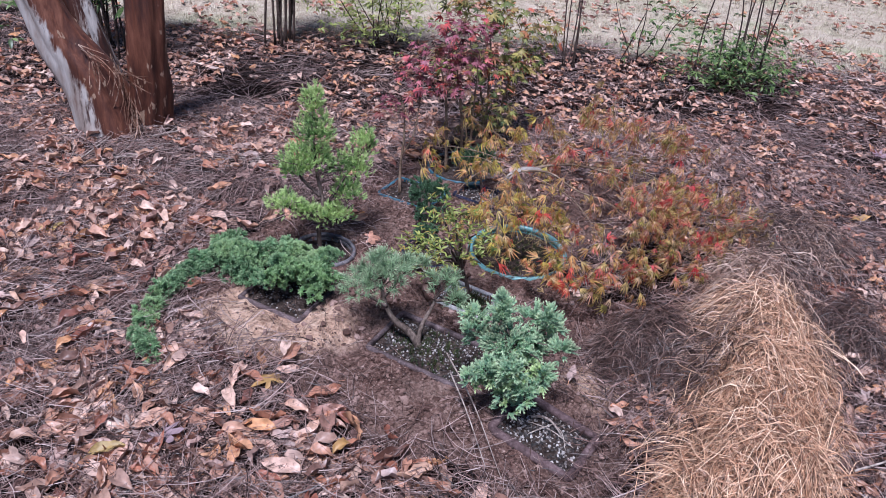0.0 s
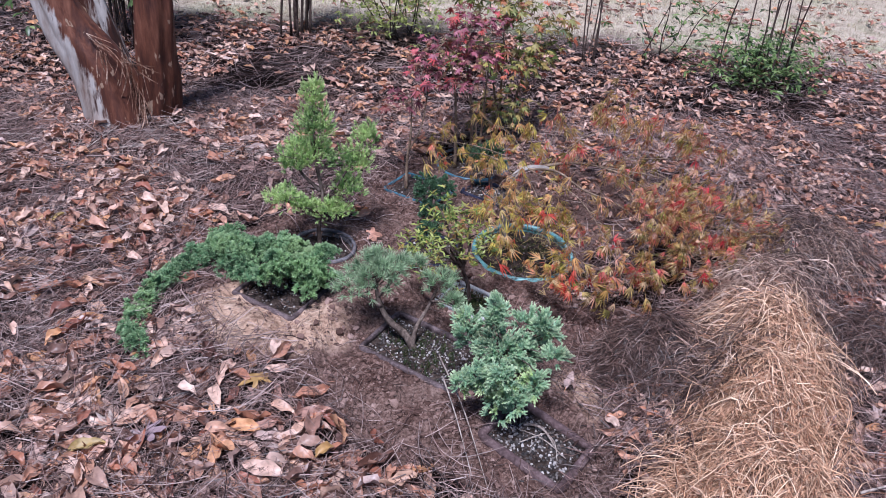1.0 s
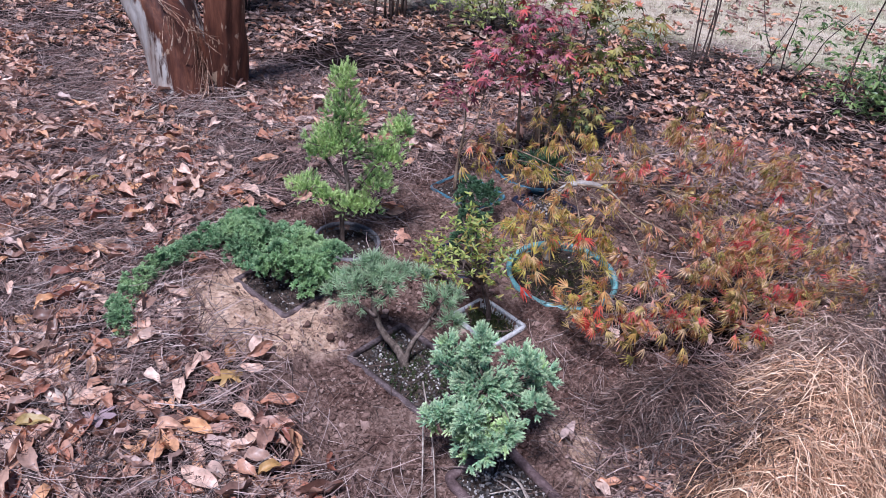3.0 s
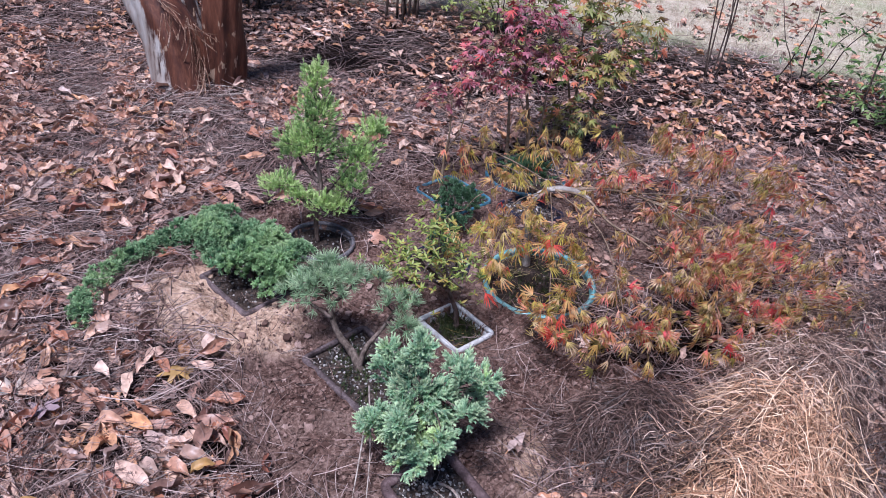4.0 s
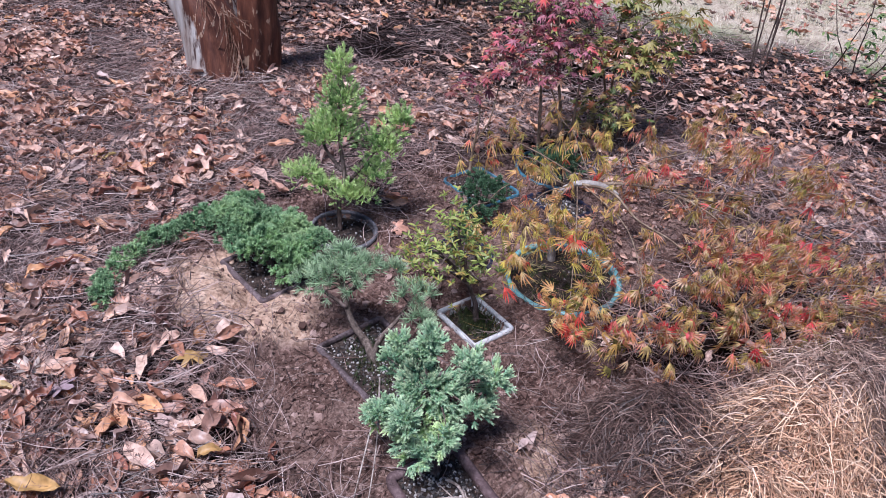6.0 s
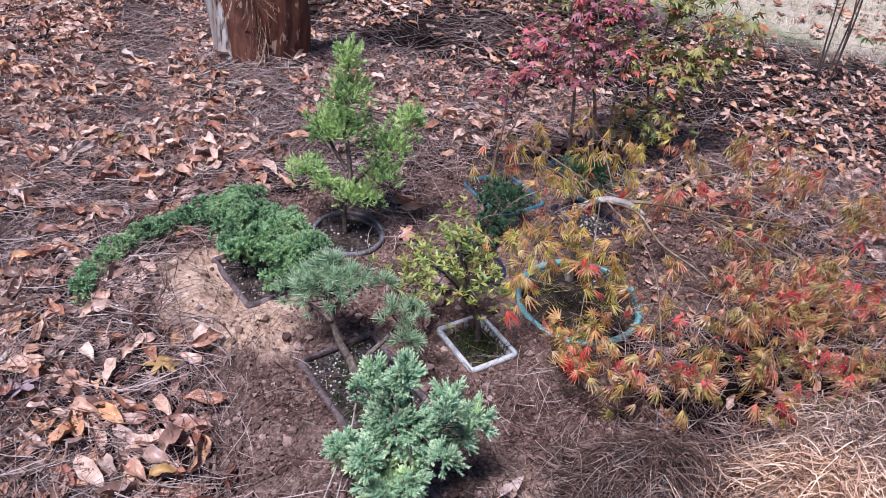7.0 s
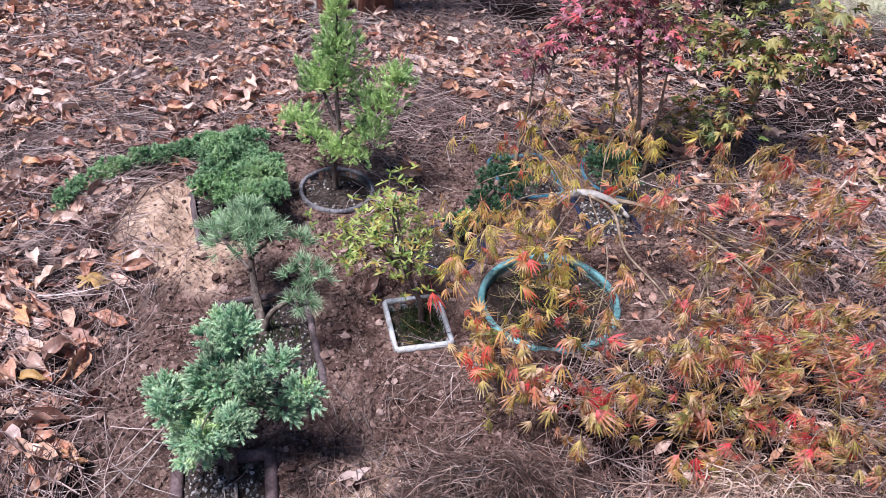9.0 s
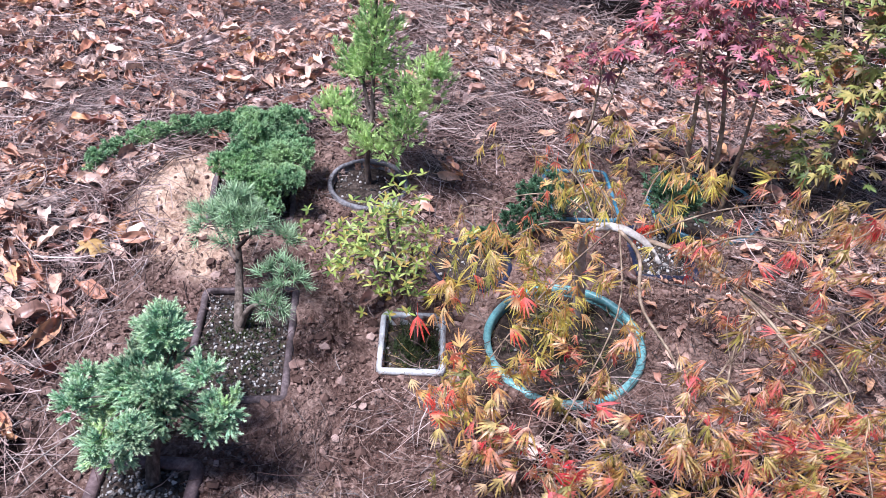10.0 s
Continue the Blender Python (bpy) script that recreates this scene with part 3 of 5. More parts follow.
def lace_leaf(size, droop, seed):
    """A finely cut maple leaf: seven thin toothed fingers that hang from one point."""
    r = random.Random(seed)
    items = []
    for k in range(7):
        t = (k - 3) / 3
        long = size * (1 - 0.4 * abs(t) ** 1.4) * r.uniform(0.88, 1.08)
        n = 4
        u = np.linspace(0, 1, n + 1)
        w = size * 0.042 * np.sin(np.pi * np.clip(u, 0.03, 0.97)) ** 0.7
        zz = -droop * u * u * long * (0.7 + 0.6 * abs(t)) + r.uniform(-0.12, 0.12) * long * u
        v = np.concatenate([np.stack([u * long, -w, zz - 0.3 * w], -1), np.stack([u * long, w, zz - 0.3 * w], -1)])
        i = np.arange(n)
        f = np.concatenate([np.stack([i, i + 1, i + n + 2], -1), np.stack([i, i + n + 2, i + n + 1], -1)])
        for q in (0.35, 0.55, 0.72):
            for sgn in (-1, 1):
                b = len(v)
                p = np.array([q * long, 0, -droop * q * q * long * (0.7 + 0.6 * abs(t))])
                reach = long * 0.2 * (1.1 - q)
                v = np.vstack([v, p + [-0.02 * size, 0, 0], p + [0.03 * size, 0, 0], p + [reach, sgn * reach * 0.75, -reach * 0.4]])
                f = np.vstack([f, [b, b + 1, b + 2]])
        a = t * 0.82 + r.uniform(-0.14, 0.14)
        items.append((rotated(v, 0, 0, a), f))
    sv, sf = blade(size * 0.4, 0.0018, 0.02, 1)
    sv[:, 0] *= -1
    return join(items + [(sv, sf)])


def simple_leaf(length, width, fold=0.25, droop=0.15):
    u = np.linspace(0, 1, 5)
    w = width / 2 * np.sin(np.pi * np.clip(u, 0.02, 0.98) ** 0.9)
    z = -droop * u * u * length
    v = np.concatenate([np.stack([u * length, 0 * u, z], -1), np.stack([u * length, w, z + fold * w], -1), np.stack([u * length, -w, z + fold * w], -1)])
    i = np.arange(4)
    f = np.concatenate([np.stack([i, i + 1, i + 6], -1), np.stack([i, i + 6, i + 5], -1), np.stack([i, i + 11, i + 1], -1), np.stack([i, i + 10, i + 11], -1)])
    return v, f


def stone(seed, flat=0.7):
    r = np.random.default_rng(seed)
    bm = bmesh.new()
    bmesh.ops.create_icosphere(bm, subdivisions=1, radius=0.5)
    v = np.array([p.co for p in bm.verts])
    f = np.array([[p.index for p in q.verts] for q in bm.faces])
    bm.free()
    return v * (1 + 0.55 * (r.random((len(v), 1)) - 0.5)) * [1, r.uniform(0.55, 1), flat] + r.normal(0, 0.045, v.shape), f


def needle_patch(seed, count, length, area, width, lift):
    """A loose patch of fallen needles lying every way."""
    r, items = random.Random(seed), []
    for _ in range(count):
        long = length * r.uniform(0.5, 1.1)
        v, f = blade(long, width * r.uniform(0.7, 1.4), r.uniform(-0.3, 0.15) * long, 3, r.uniform(-0.45, 0.45) * long)
        v[:, 0] -= long / 2
        v = rotated(v, r.uniform(-1, 1), r.uniform(-0.12, 0.12), r.gauss(0, 0.45) if r.random() < 0.72 else r.uniform(0, 6.28))
        v += [r.gauss(0, area), r.gauss(0, area), r.uniform(0, lift)]
        items.append((v, f))
    return join(items)


def straw_patch(seed, count, length, area, width, lift):
    """A swirl of long bowed needles, most of them bent the same way, some astray."""
    r, items = random.Random(seed), []
    turn_way = r.choice((-1, 1))
    for _ in range(count):
        long, bow = length * r.uniform(0.5, 1.15), turn_way * r.uniform(0.0, 1.2) * (1 if r.random() < 0.8 else -1)
        u = np.linspace(0, 1, 7)
        a = bow * (u - 0.5) * 1.6
        x, y = np.cumsum(np.cos(a)) * long / 7, np.cumsum(np.sin(a)) * long / 7
        z = lift * r.uniform(0.1, 0.5) * np.sin(np.pi * u) + r.uniform(-0.1, 0.1) * long * u
        w = width * r.uniform(0.7, 1.25) * (1 - 0.6 * abs(u - 0.4))
        side = np.stack([-np.sin(a) * w / 2, np.cos(a) * w / 2, r.uniform(-0.6, 0.6) * w], -1)
        mid = np.stack([x - x.mean(), y - y.mean(), z], -1)
        v = np.concatenate([mid - side, mid + side])
        i = np.arange(6)
        f = np.concatenate([np.stack([i, i + 1, i + 8], -1), np.stack([i, i + 8, i + 7], -1)])
        v = rotated(v, r.uniform(-0.4, 0.4), r.uniform(-0.2, 0.25), r.gauss(0, 0.6) if r.random() < 0.55 else r.uniform(0, 6.28)) + [r.gauss(0, area), r.gauss(0, area), r.uniform(0, lift) * 0.6]
        items.append((v, f))
    return join(items)


def sprig(seed, length, count, needle, width, open_at, tip=0.5):
    """A shoot along +x set all round with short needles."""
    r, items = random.Random(seed), []
    for k in range(count):
        s = k / count
        nl = needle * (1 - tip * s) * r.uniform(0.8, 1.2)
        v, f = blade(nl, width, 0, 1)
        ang = open_at * (1 - 0.55 * s) * r.uniform(0.8, 1.2)
        v = rotated(rotated(v, r.uniform(0, 6), -ang, 0), k * 2.4, 0, 0)
        items.append((v + [s * length, 0, 0], f))
    items.append((lambda t: (t[0], t[1]))(tube([[0, 0, 0], [length * 0.5, 0, 0.002], [length, 0, 0]], [width * 0.7, width * 0.4], 3, 3, 0, False)))
    return join(items)


def tuft_of(seed, shoots, length, count, needle, width, open_at, fan):
    """A leading shoot with side shoots round it."""
    r, items = random.Random(seed), []
    for k in range(shoots):
        v, f = sprig(seed * 7 + k, length * (1 if k == 0 else r.uniform(0.55, 0.85)), count, needle, width, open_at, 0.35)
        if k:
            v = rotated(rotated(v, 0, -fan * r.uniform(0.6, 1.2), 0), k * 6.28 / (shoots - 1) + r.uniform(-0.4, 0.4), 0, 0) + [length * r.uniform(0.0, 0.35), 0, 0]
        items.append((v, f))
    return join(items)


def plume(seed, length, count):
    """A flat feathery scale-leaf spray along +x, forked twice."""
    r, items = random.Random(seed), []
    for k in range(count):
        s = (k + 0.5) / count
        long = length * (0.55 * (1 - s) + 0.2) * r.uniform(0.8, 1.2)
        for q in (0, 1):
            v, f = blade(long * (0.85 - 0.4 * q), 0.003, 0.1 * long, 1)
            a = (1 if k % 2 else -1) * (0.65 - 0.35 * s) + (0.55 * q if k % 2 else -0.55 * q)
            v = rotated(v, r.uniform(-1.2, 1.2), r.uniform(-0.35, 0.35), a)
            items.append((v + [s * length * 0.8, 0, 0], f))
    return join(items)


# ---- sunk pots ----
def ring_path(a, b, corner, is_round, n=10):
    if is_round:
        t = np.arange(48) / 48 * 2 * np.pi
        return np.stack([a * np.cos(t), b * np.sin(t)], -1), np.stack([np.cos(t), np.sin(t)], -1)
    p, d = [], []
    for k, (sx, sy) in enumerate(((1, 1), (-1, 1), (-1, -1), (1, -1))):
        for t in np.linspace(0, np.pi / 2, 5):
            ang = t + k * np.pi / 2
            p.append((sx * (a - corner) + corner * math.cos(ang), sy * (b - corner) + corner * math.sin(ang)))
            d.append((math.cos(ang), math.sin(ang)))
    return np.array(p), np.array(d)


def swept(path, out, profile, lump=0.0):
    """A closed ring: the profile (out, up) carried round the path."""
    prof = np.array(profile, float)
    n, m = len(path), len(prof)
    v = np.concatenate([path[:, None] + out[:, None] * prof[None, :, :1], np.broadcast_to(prof[None, :, 1:], (n, m, 1))], -1)
    v = v + lump * (rng.random(v.shape) - 0.5)
    i, j = np.meshgrid(np.arange(n), np.arange(m), indexing="ij")
    q, e = i * m + j, i * m + (j + 1) % m
    q2, e2 = (i + 1) % n * m + j, (i + 1) % n * m + (j + 1) % m
    f = np.concatenate([np.stack([q, q2, e2], -1).reshape(-1, 3), np.stack([q, e2, e], -1).reshape(-1, 3)])
    return v.reshape(-1, 3), f


def fill(a, b, is_round, level, dome=0.0):
    """The soil's face inside a pot."""
    n = 14
    g = np.linspace(-1, 1, n)
    x, y = np.meshgrid(g, g)
    if is_round:
        x, y = x * np.sqrt(1 - y * y / 2), y * np.sqrt(1 - x * x / 2)
    z = level + dome * (1 - x**2) * (1 - y**2) + 0.006 * (rng.random(x.shape) - 0.5)
    v = np.stack([x * a, y * b, z], -1).reshape(-1, 3)
    i, j = np.meshgrid(np.arange(n - 1), np.arange(n - 1), indexing="ij")
    q = (i * n + j).ravel()
    return v, np.concatenate([np.stack([q, q + 1, q + n + 1], -1), np.stack([q, q + n + 1, q + n], -1)])


def crumb(seed):
    """A tiny angular lump of eight faces."""
    r = np.random.default_rng(seed)
    v = np.array([[1, 0, 0], [-1, 0, 0], [0, 1, 0], [0, -1, 0], [0, 0, 1], [0, 0, -1]]) * r.uniform(0.35, 0.75, (6, 1)) + r.normal(0, 0.1, (6, 3))
    f = np.array([[0, 2, 4], [2, 1, 4], [1, 3, 4], [3, 0, 4], [2, 0, 5], [1, 2, 5], [3, 1, 5], [0, 3, 5]])
    return v, f


STONES = [stone(k) for k in range(6)]


def pot(name, index, material, label, rim=0.02, lip=0.022, corner=0.03, tilt=0.0, depth=0.1, sunk=0.022, gravel=260, pebble=0.009, moss=0.0, grass=0, rim_label=""):
    """A sunk bonsai pot: wall, rounded rim, soil and grit. Returns the thing and a function to world places."""
    cx, cy, a, b, turn, is_round, rim_z, fall, _ = POTS[index]
    tilt = (tilt, math.degrees(math.atan(fall)))
    root = thing(name, (cx, cy, rim_z), label, "plant pot")
    m = np.array(pose(cx, cy, rim_z, tilt[0], tilt[1], turn))

    def put(v):
        return v @ m[:3, :3].T + m[:3, 3]

    path, out = ring_path(a, b, corner, is_round)
    h, r = lip, rim
    bead = [(0, -h), (0.002, -h * 0.35), (-r * 0.12, -h * 0.08), (-r * 0.35, 0), (-r * 0.65, 0), (-r * 0.9, -h * 0.1), (-r, -h * 0.4), (-r * 0.95, -h)]
    v, f = swept(path, out, bead, 0.0016)
    part("rim", mesh_of("rim", put(v), f[:, ::-1], material), root, rim_label)
    wall = [(-0.004, -h * 0.9), (-0.01, -depth), (-0.03, -depth), (-r * 0.9 - 0.002, -h * 0.9)]
    v, f = swept(path, out, wall)
    part("wall", mesh_of("wall", put(v), f[:, ::-1], material, False), root)
    v, f = fill(a - r * 0.6, b - r * 0.6, is_round, -sunk, 0.012)
    part("soil", mesh_of("soil", put(v), f, M_SOIL), root, "dark potting soil")
    if gravel:
        g = rng.uniform(-1, 1, (gravel, 2))
        if is_round:
            g = g[(g**2).sum(1) < 0.95]
        p = np.stack([g[:, 0] * (a - r * 1.1), g[:, 1] * (b - r * 1.1), -sunk + 0.012 * (1 - g[:, 0] ** 2) * (1 - g[:, 1] ** 2) + rng.uniform(-0.002, 0.004, len(g))], -1)
        k = len(p)
        part("grit", spread_mesh("grit", STONES, put(p), turns(rng.normal(size=(k, 3)), rng.normal(size=(k, 3))), pebble * rng.uniform(0.5, 1.3, k), M_GRAVEL, False), root, "grey and tan grit", "stuff")
    if moss:
        k = int(moss)
        g = rng.normal(0, 0.42, (k, 2)).clip(-0.9, 0.9)
        p = put(np.stack([g[:, 0] * (a - r), g[:, 1] * (b - r), np.full(k, -sunk + 0.006)], -1))
        d = np.stack([rng.normal(0, 0.5, k), rng.normal(0, 0.5, k), np.ones(k)], -1)
        part("moss", spread_mesh("moss", [sprig(s, 0.012, 7, 0.016, 0.0016, 0.8) for s in range(4)], p, turns(d, rng.normal(size=(k, 3))), rng.uniform(0.7, 1.5, k), M_MOSS), root, "green moss and fine grass", "stuff")
    if grass:
        g = rng.uniform(-0.75, 0.75, (grass, 2))
        p = put(np.stack([g[:, 0] * (a - r), g[:, 1] * (b - r), np.full(grass, -sunk + 0.006)], -1))
        ang = rng.uniform(0, 6.28, grass)
        d = np.stack([np.cos(ang), np.sin(ang), np.full(grass, 0.25)], -1)
        part("needles", spread_mesh("needles", [needle_patch(s + 300, 7, 0.1, 0.02, 0.0018, 0.012) for s in range(5)], p, turns(d, [0, 0, 1] + rng.normal(0, 0.3, d.shape)), rng.uniform(0.6, 1.0, grass), M_DRYGRASS, False), root, "dry needles and grass blades", "stuff")
    return root, put


pot("bonsai_pot", 0, M_CLAYPOT, "brown unglazed rectangular bonsai pot, tilted, sunk in soil", 0.024, 0.024, 0.028, 0, gravel=900, pebble=0.01, sunk=0.016)
pot("bonsai_pot", 1, M_DARKPOT, "weathered brown rectangular bonsai pot sunk in soil", 0.017, 0.022, 0.02, 0, gravel=1100, pebble=0.008, moss=170, sunk=0.016)
pot("bonsai_pot", 2, M_WHITEPOT, "small white glazed rectangular bonsai pot with chipped rim", 0.013, 0.02, 0.014, 0, gravel=90, moss=330, grass=5, sunk=0.034)
pot("bonsai_pot", 3, M_DARKPOT, "dark square bonsai pot under a creeping juniper", 0.014, 0.02, 0.012, 0, gravel=420, pebble=0.008)
pot("bonsai_pot", 4, M_GREYPOT, "round grey-brown plastic pot sunk in soil", 0.012, 0.018, 0.0, 0, gravel=160, sunk=0.03)
pot("bonsai_pot", 5, M_TEALPOT, "round teal glazed pot beneath a weeping maple", 0.018, 0.026, 0.0, 2, gravel=120, moss=150, grass=46, sunk=0.03)
pot("bonsai_pot", 6, M_BLUEPOT, "blue-green glazed rectangular pot with a thin maple", 0.01, 0.02, 0.03, 0, gravel=160, sunk=0.02)
pot("bonsai_pot", 7, M_NAVYPOT, "dark navy glazed rectangular pot filled with grit", 0.014, 0.02, 0.025, 0, gravel=420, pebble=0.012, sunk=0.025)
pot("bonsai_pot", 8, M_BLUEPOT, "round blue-green glazed pot with a maple clump", 0.011, 0.022, 0.0, 0, gravel=260, sunk=0.03)
pot("bonsai_pot", 9, M_NAVYPOT, "small dark blue pot half hidden by a dwarf evergreen", 0.012, 0.02, 0.0, 0, gravel=120, sunk=0.012)
pot("bonsai_pot", 10, M_NAVYPOT, "round black nursery pot behind the maples", 0.01, 0.02, 0.0, 0, gravel=120, sunk=0.02)


# ---- trees and shrubs ----
def sample(n, x0, x1, y0, y1, weight):
    """n places in the box, as thick as weight(x, y) says."""
    out = np.zeros((0, 2))
    while len(out) < n:
        p = np.column_stack([rng.uniform(x0, x1, 4 * n), rng.uniform(y0, y1, 4 * n)])
        out = np.vstack([out, p[rng.random(4 * n) < weight(p[:, 0], p[:, 1])]])
    return out[:n]


def clothe(pads, count, skin=0.55):
    """Places, outward ways and ups for foliage in ellipsoid pads (centre, radii)."""
    ps, ds = [], []
    vol = np.array([np.prod(r) ** (2 / 3) for _, r in pads])
    for (c, r), k in zip(pads, np.maximum(count * vol / vol.sum(), 8).astype(int)):
        d = unit(rng.normal(size=(k, 3)))
        d[:, 2] = np.where(d[:, 2] < -0.3, -d[:, 2], d[:, 2])
        s = skin + (1 - skin) * rng.random((k, 1)) ** 0.6
        wob = 1 + 0.16 * np.sin(d[:, :1] * 5 + c[0] * 40) + 0.14 * np.sin(d[:, 1:2] * 6 + c[1] * 31)
        ps.append(np.array(c) + d * np.array(r) * s * wob)
        ds.append(d)
    return np.concatenate(ps), np.concatenate(ds)


def limbs(root, name, lines, material, label=""):
    """Each limb is a part of its own."""
    for pts, radii, sides in lines:
        v, f = tube(pts, radii, sides, max(8, 4 * len(pts)), 0.22)
        part(name, mesh_of(name, v, f, material), root, label)


def twigs_to(root, start, places, radius, material, n=30):
    """Fine twigs from points of the trunk out into the foliage, as one part."""
    items = []
    start = np.array(start)
    for p in places[rng.permutation(len(places))[:n]]:
        s = start[np.argmin(((start - p) ** 2).sum(1) + rng.random(len(start)) * 0.004)]
        mid = (s + p) / 2 + rng.normal(0, 0.012, 3)
        items.append(tube([s, mid, p], [radius, radius * 0.4], 4, 5, 0.2, False))
    v, f = join(items)
    part("twigwork", mesh_of("twigwork", v, f, material), root, kind="stuff")


def upright_juniper():
    root = thing("juniper_bonsai", (-0.31, 2.3, 0), "upright yellow-green juniper with cloud-like foliage pads", "tree")
    line = [[-0.31, 2.3, -0.02], [-0.315, 2.3, 0.1], [-0.3, 2.31, 0.2], [-0.325, 2.33, 0.34], [-0.33, 2.35, 0.56]]
    limbs(root, "trunk", [(line, [0.009, 0.0075, 0.006, 0.003], 8)], M_WOOD)
    limbs(root, "branch", [([[-0.305, 2.305, 0.17], [-0.26, 2.33, 0.22], [-0.17, 2.39, 0.36]], [0.008, 0.003], 6), ([[-0.31, 2.3, 0.14], [-0.37, 2.29, 0.16], [-0.44, 2.28, 0.2]], [0.007, 0.003], 6), ([[-0.31, 2.31, 0.22], [-0.37, 2.33, 0.27], [-0.4, 2.34, 0.33]], [0.007, 0.003], 6)], M_WOOD)
    pads = [((-0.33, 2.35, 0.53), (0.035, 0.04, 0.085)), ((-0.325, 2.34, 0.43), (0.065, 0.06, 0.085)), ((-0.35, 2.33, 0.33), (0.09, 0.08, 0.075)), ((-0.4, 2.33, 0.3), (0.05, 0.05, 0.05)), ((-0.2, 2.37, 0.29), (0.075, 0.065, 0.075)), ((-0.155, 2.4, 0.37), (0.045, 0.05, 0.07)), ((-0.22, 2.35, 0.2), (0.055, 0.055, 0.06)), ((-0.43, 2.28, 0.19), (0.06, 0.06, 0.045)), ((-0.36, 2.27, 0.17), (0.04, 0.04, 0.04)), ((-0.29, 2.29, 0.14), (0.055, 0.05, 0.05)), ((-0.24, 2.32, 0.13), (0.04, 0.04, 0.04))]
    p, d = clothe([(c, tuple(1.02 * q for q in r)) for c, r in pads], 1750, 0.05)
    way = d * 0.8 + [0, 0, 0.9] + rng.normal(0, 0.25, d.shape)
    twigs_to(root, curve(line, 20)[6:], p, 0.0025, M_WOOD, 60)
    part("foliage", spread_mesh("foliage", [plume(k, 0.027, 8) for k in range(6)], p, turns(way, rng.normal(size=d.shape)), rng.uniform(0.7, 1.35, len(p)), M_JUNIPER), root, "feathery yellow-green scale foliage", "stuff")


def creeping_juniper():
    root = thing("creeping_juniper", (-0.4, 1.98, 0), "dense blue-green creeping juniper trailing over the pot onto mulch", "shrub")
    tail = curve([[-0.5, 2.1, 0.075], [-0.62, 2.15, 0.06], [-0.74, 2.07, 0.045], [-0.8, 1.93, 0.035], [-0.822, 1.79, 0.03], [-0.765, 1.655, 0.02]], 14)
    limbs(root, "trunk", [([[-0.4, 1.985, 0.0], [-0.42, 2.0, 0.05], [-0.46, 2.06, 0.08]], [0.014, 0.009], 7), (tail, [0.007, 0.003], 5)], M_WOOD)
    pads = [((-0.45, 2.07, 0.07), (0.15, 0.095, 0.075)), ((-0.33, 2.05, 0.075), (0.12, 0.09, 0.07)), ((-0.58, 2.11, 0.065), (0.09, 0.08, 0.055)), ((-0.37, 1.955, 0.075), (0.1, 0.075, 0.075)), ((-0.3, 1.99, 0.08), (0.06, 0.06, 0.06)), ((-0.6, 2.2, 0.06), (0.045, 0.05, 0.045))]
    lumps, ways = clothe(pads, 75, 0.8)
    sizes = rng.uniform(0.022, 0.038, len(lumps))
    trail = curve(tail, 34)[3:] + rng.normal(0, 0.009, (31, 3))
    lumps, sizes = np.vstack([lumps, trail]), np.concatenate([sizes, np.linspace(0.042, 0.026, 31) * rng.uniform(0.75, 1.15, 31)])
    p, d = clothe([(tuple(c), (r, r, r * 0.8)) for c, r in zip(lumps, sizes)], 3300, 0.6)
    keep = p[:, 2] > land(p[:, 0], p[:, 1]) + 0.004
    p, d = p[keep], d[keep]
    way = d + [0, 0, 0.3] + rng.normal(0, 0.5, d.shape)
    t, s = turns(way, rng.normal(size=d.shape)), rng.uniform(0.8, 1.5, len(p))
    tufts = [tuft_of(k, 5, 0.012, 9, 0.0062, 0.0024, 1.0, 0.8) for k in range(6)]
    # tufts on the front lobe get the paler colour, standing in for sun
    front = (p[:, 1] < 1.99 + 0.02 * np.sin(p[:, 0] * 60)) & (p[:, 0] > -0.46)
    part("foliage", spread_mesh("foliage", tufts, p[~front], t[~front], s[~front], M_NANA), root, "tight tufts of prickly green needles", "stuff")
    part("foliage", spread_mesh("foliage", tufts, p[front], t[front], s[front], M_NANA_SUNLIT), root, "yellow-green tufts coloured paler as if sunlit", "stuff")


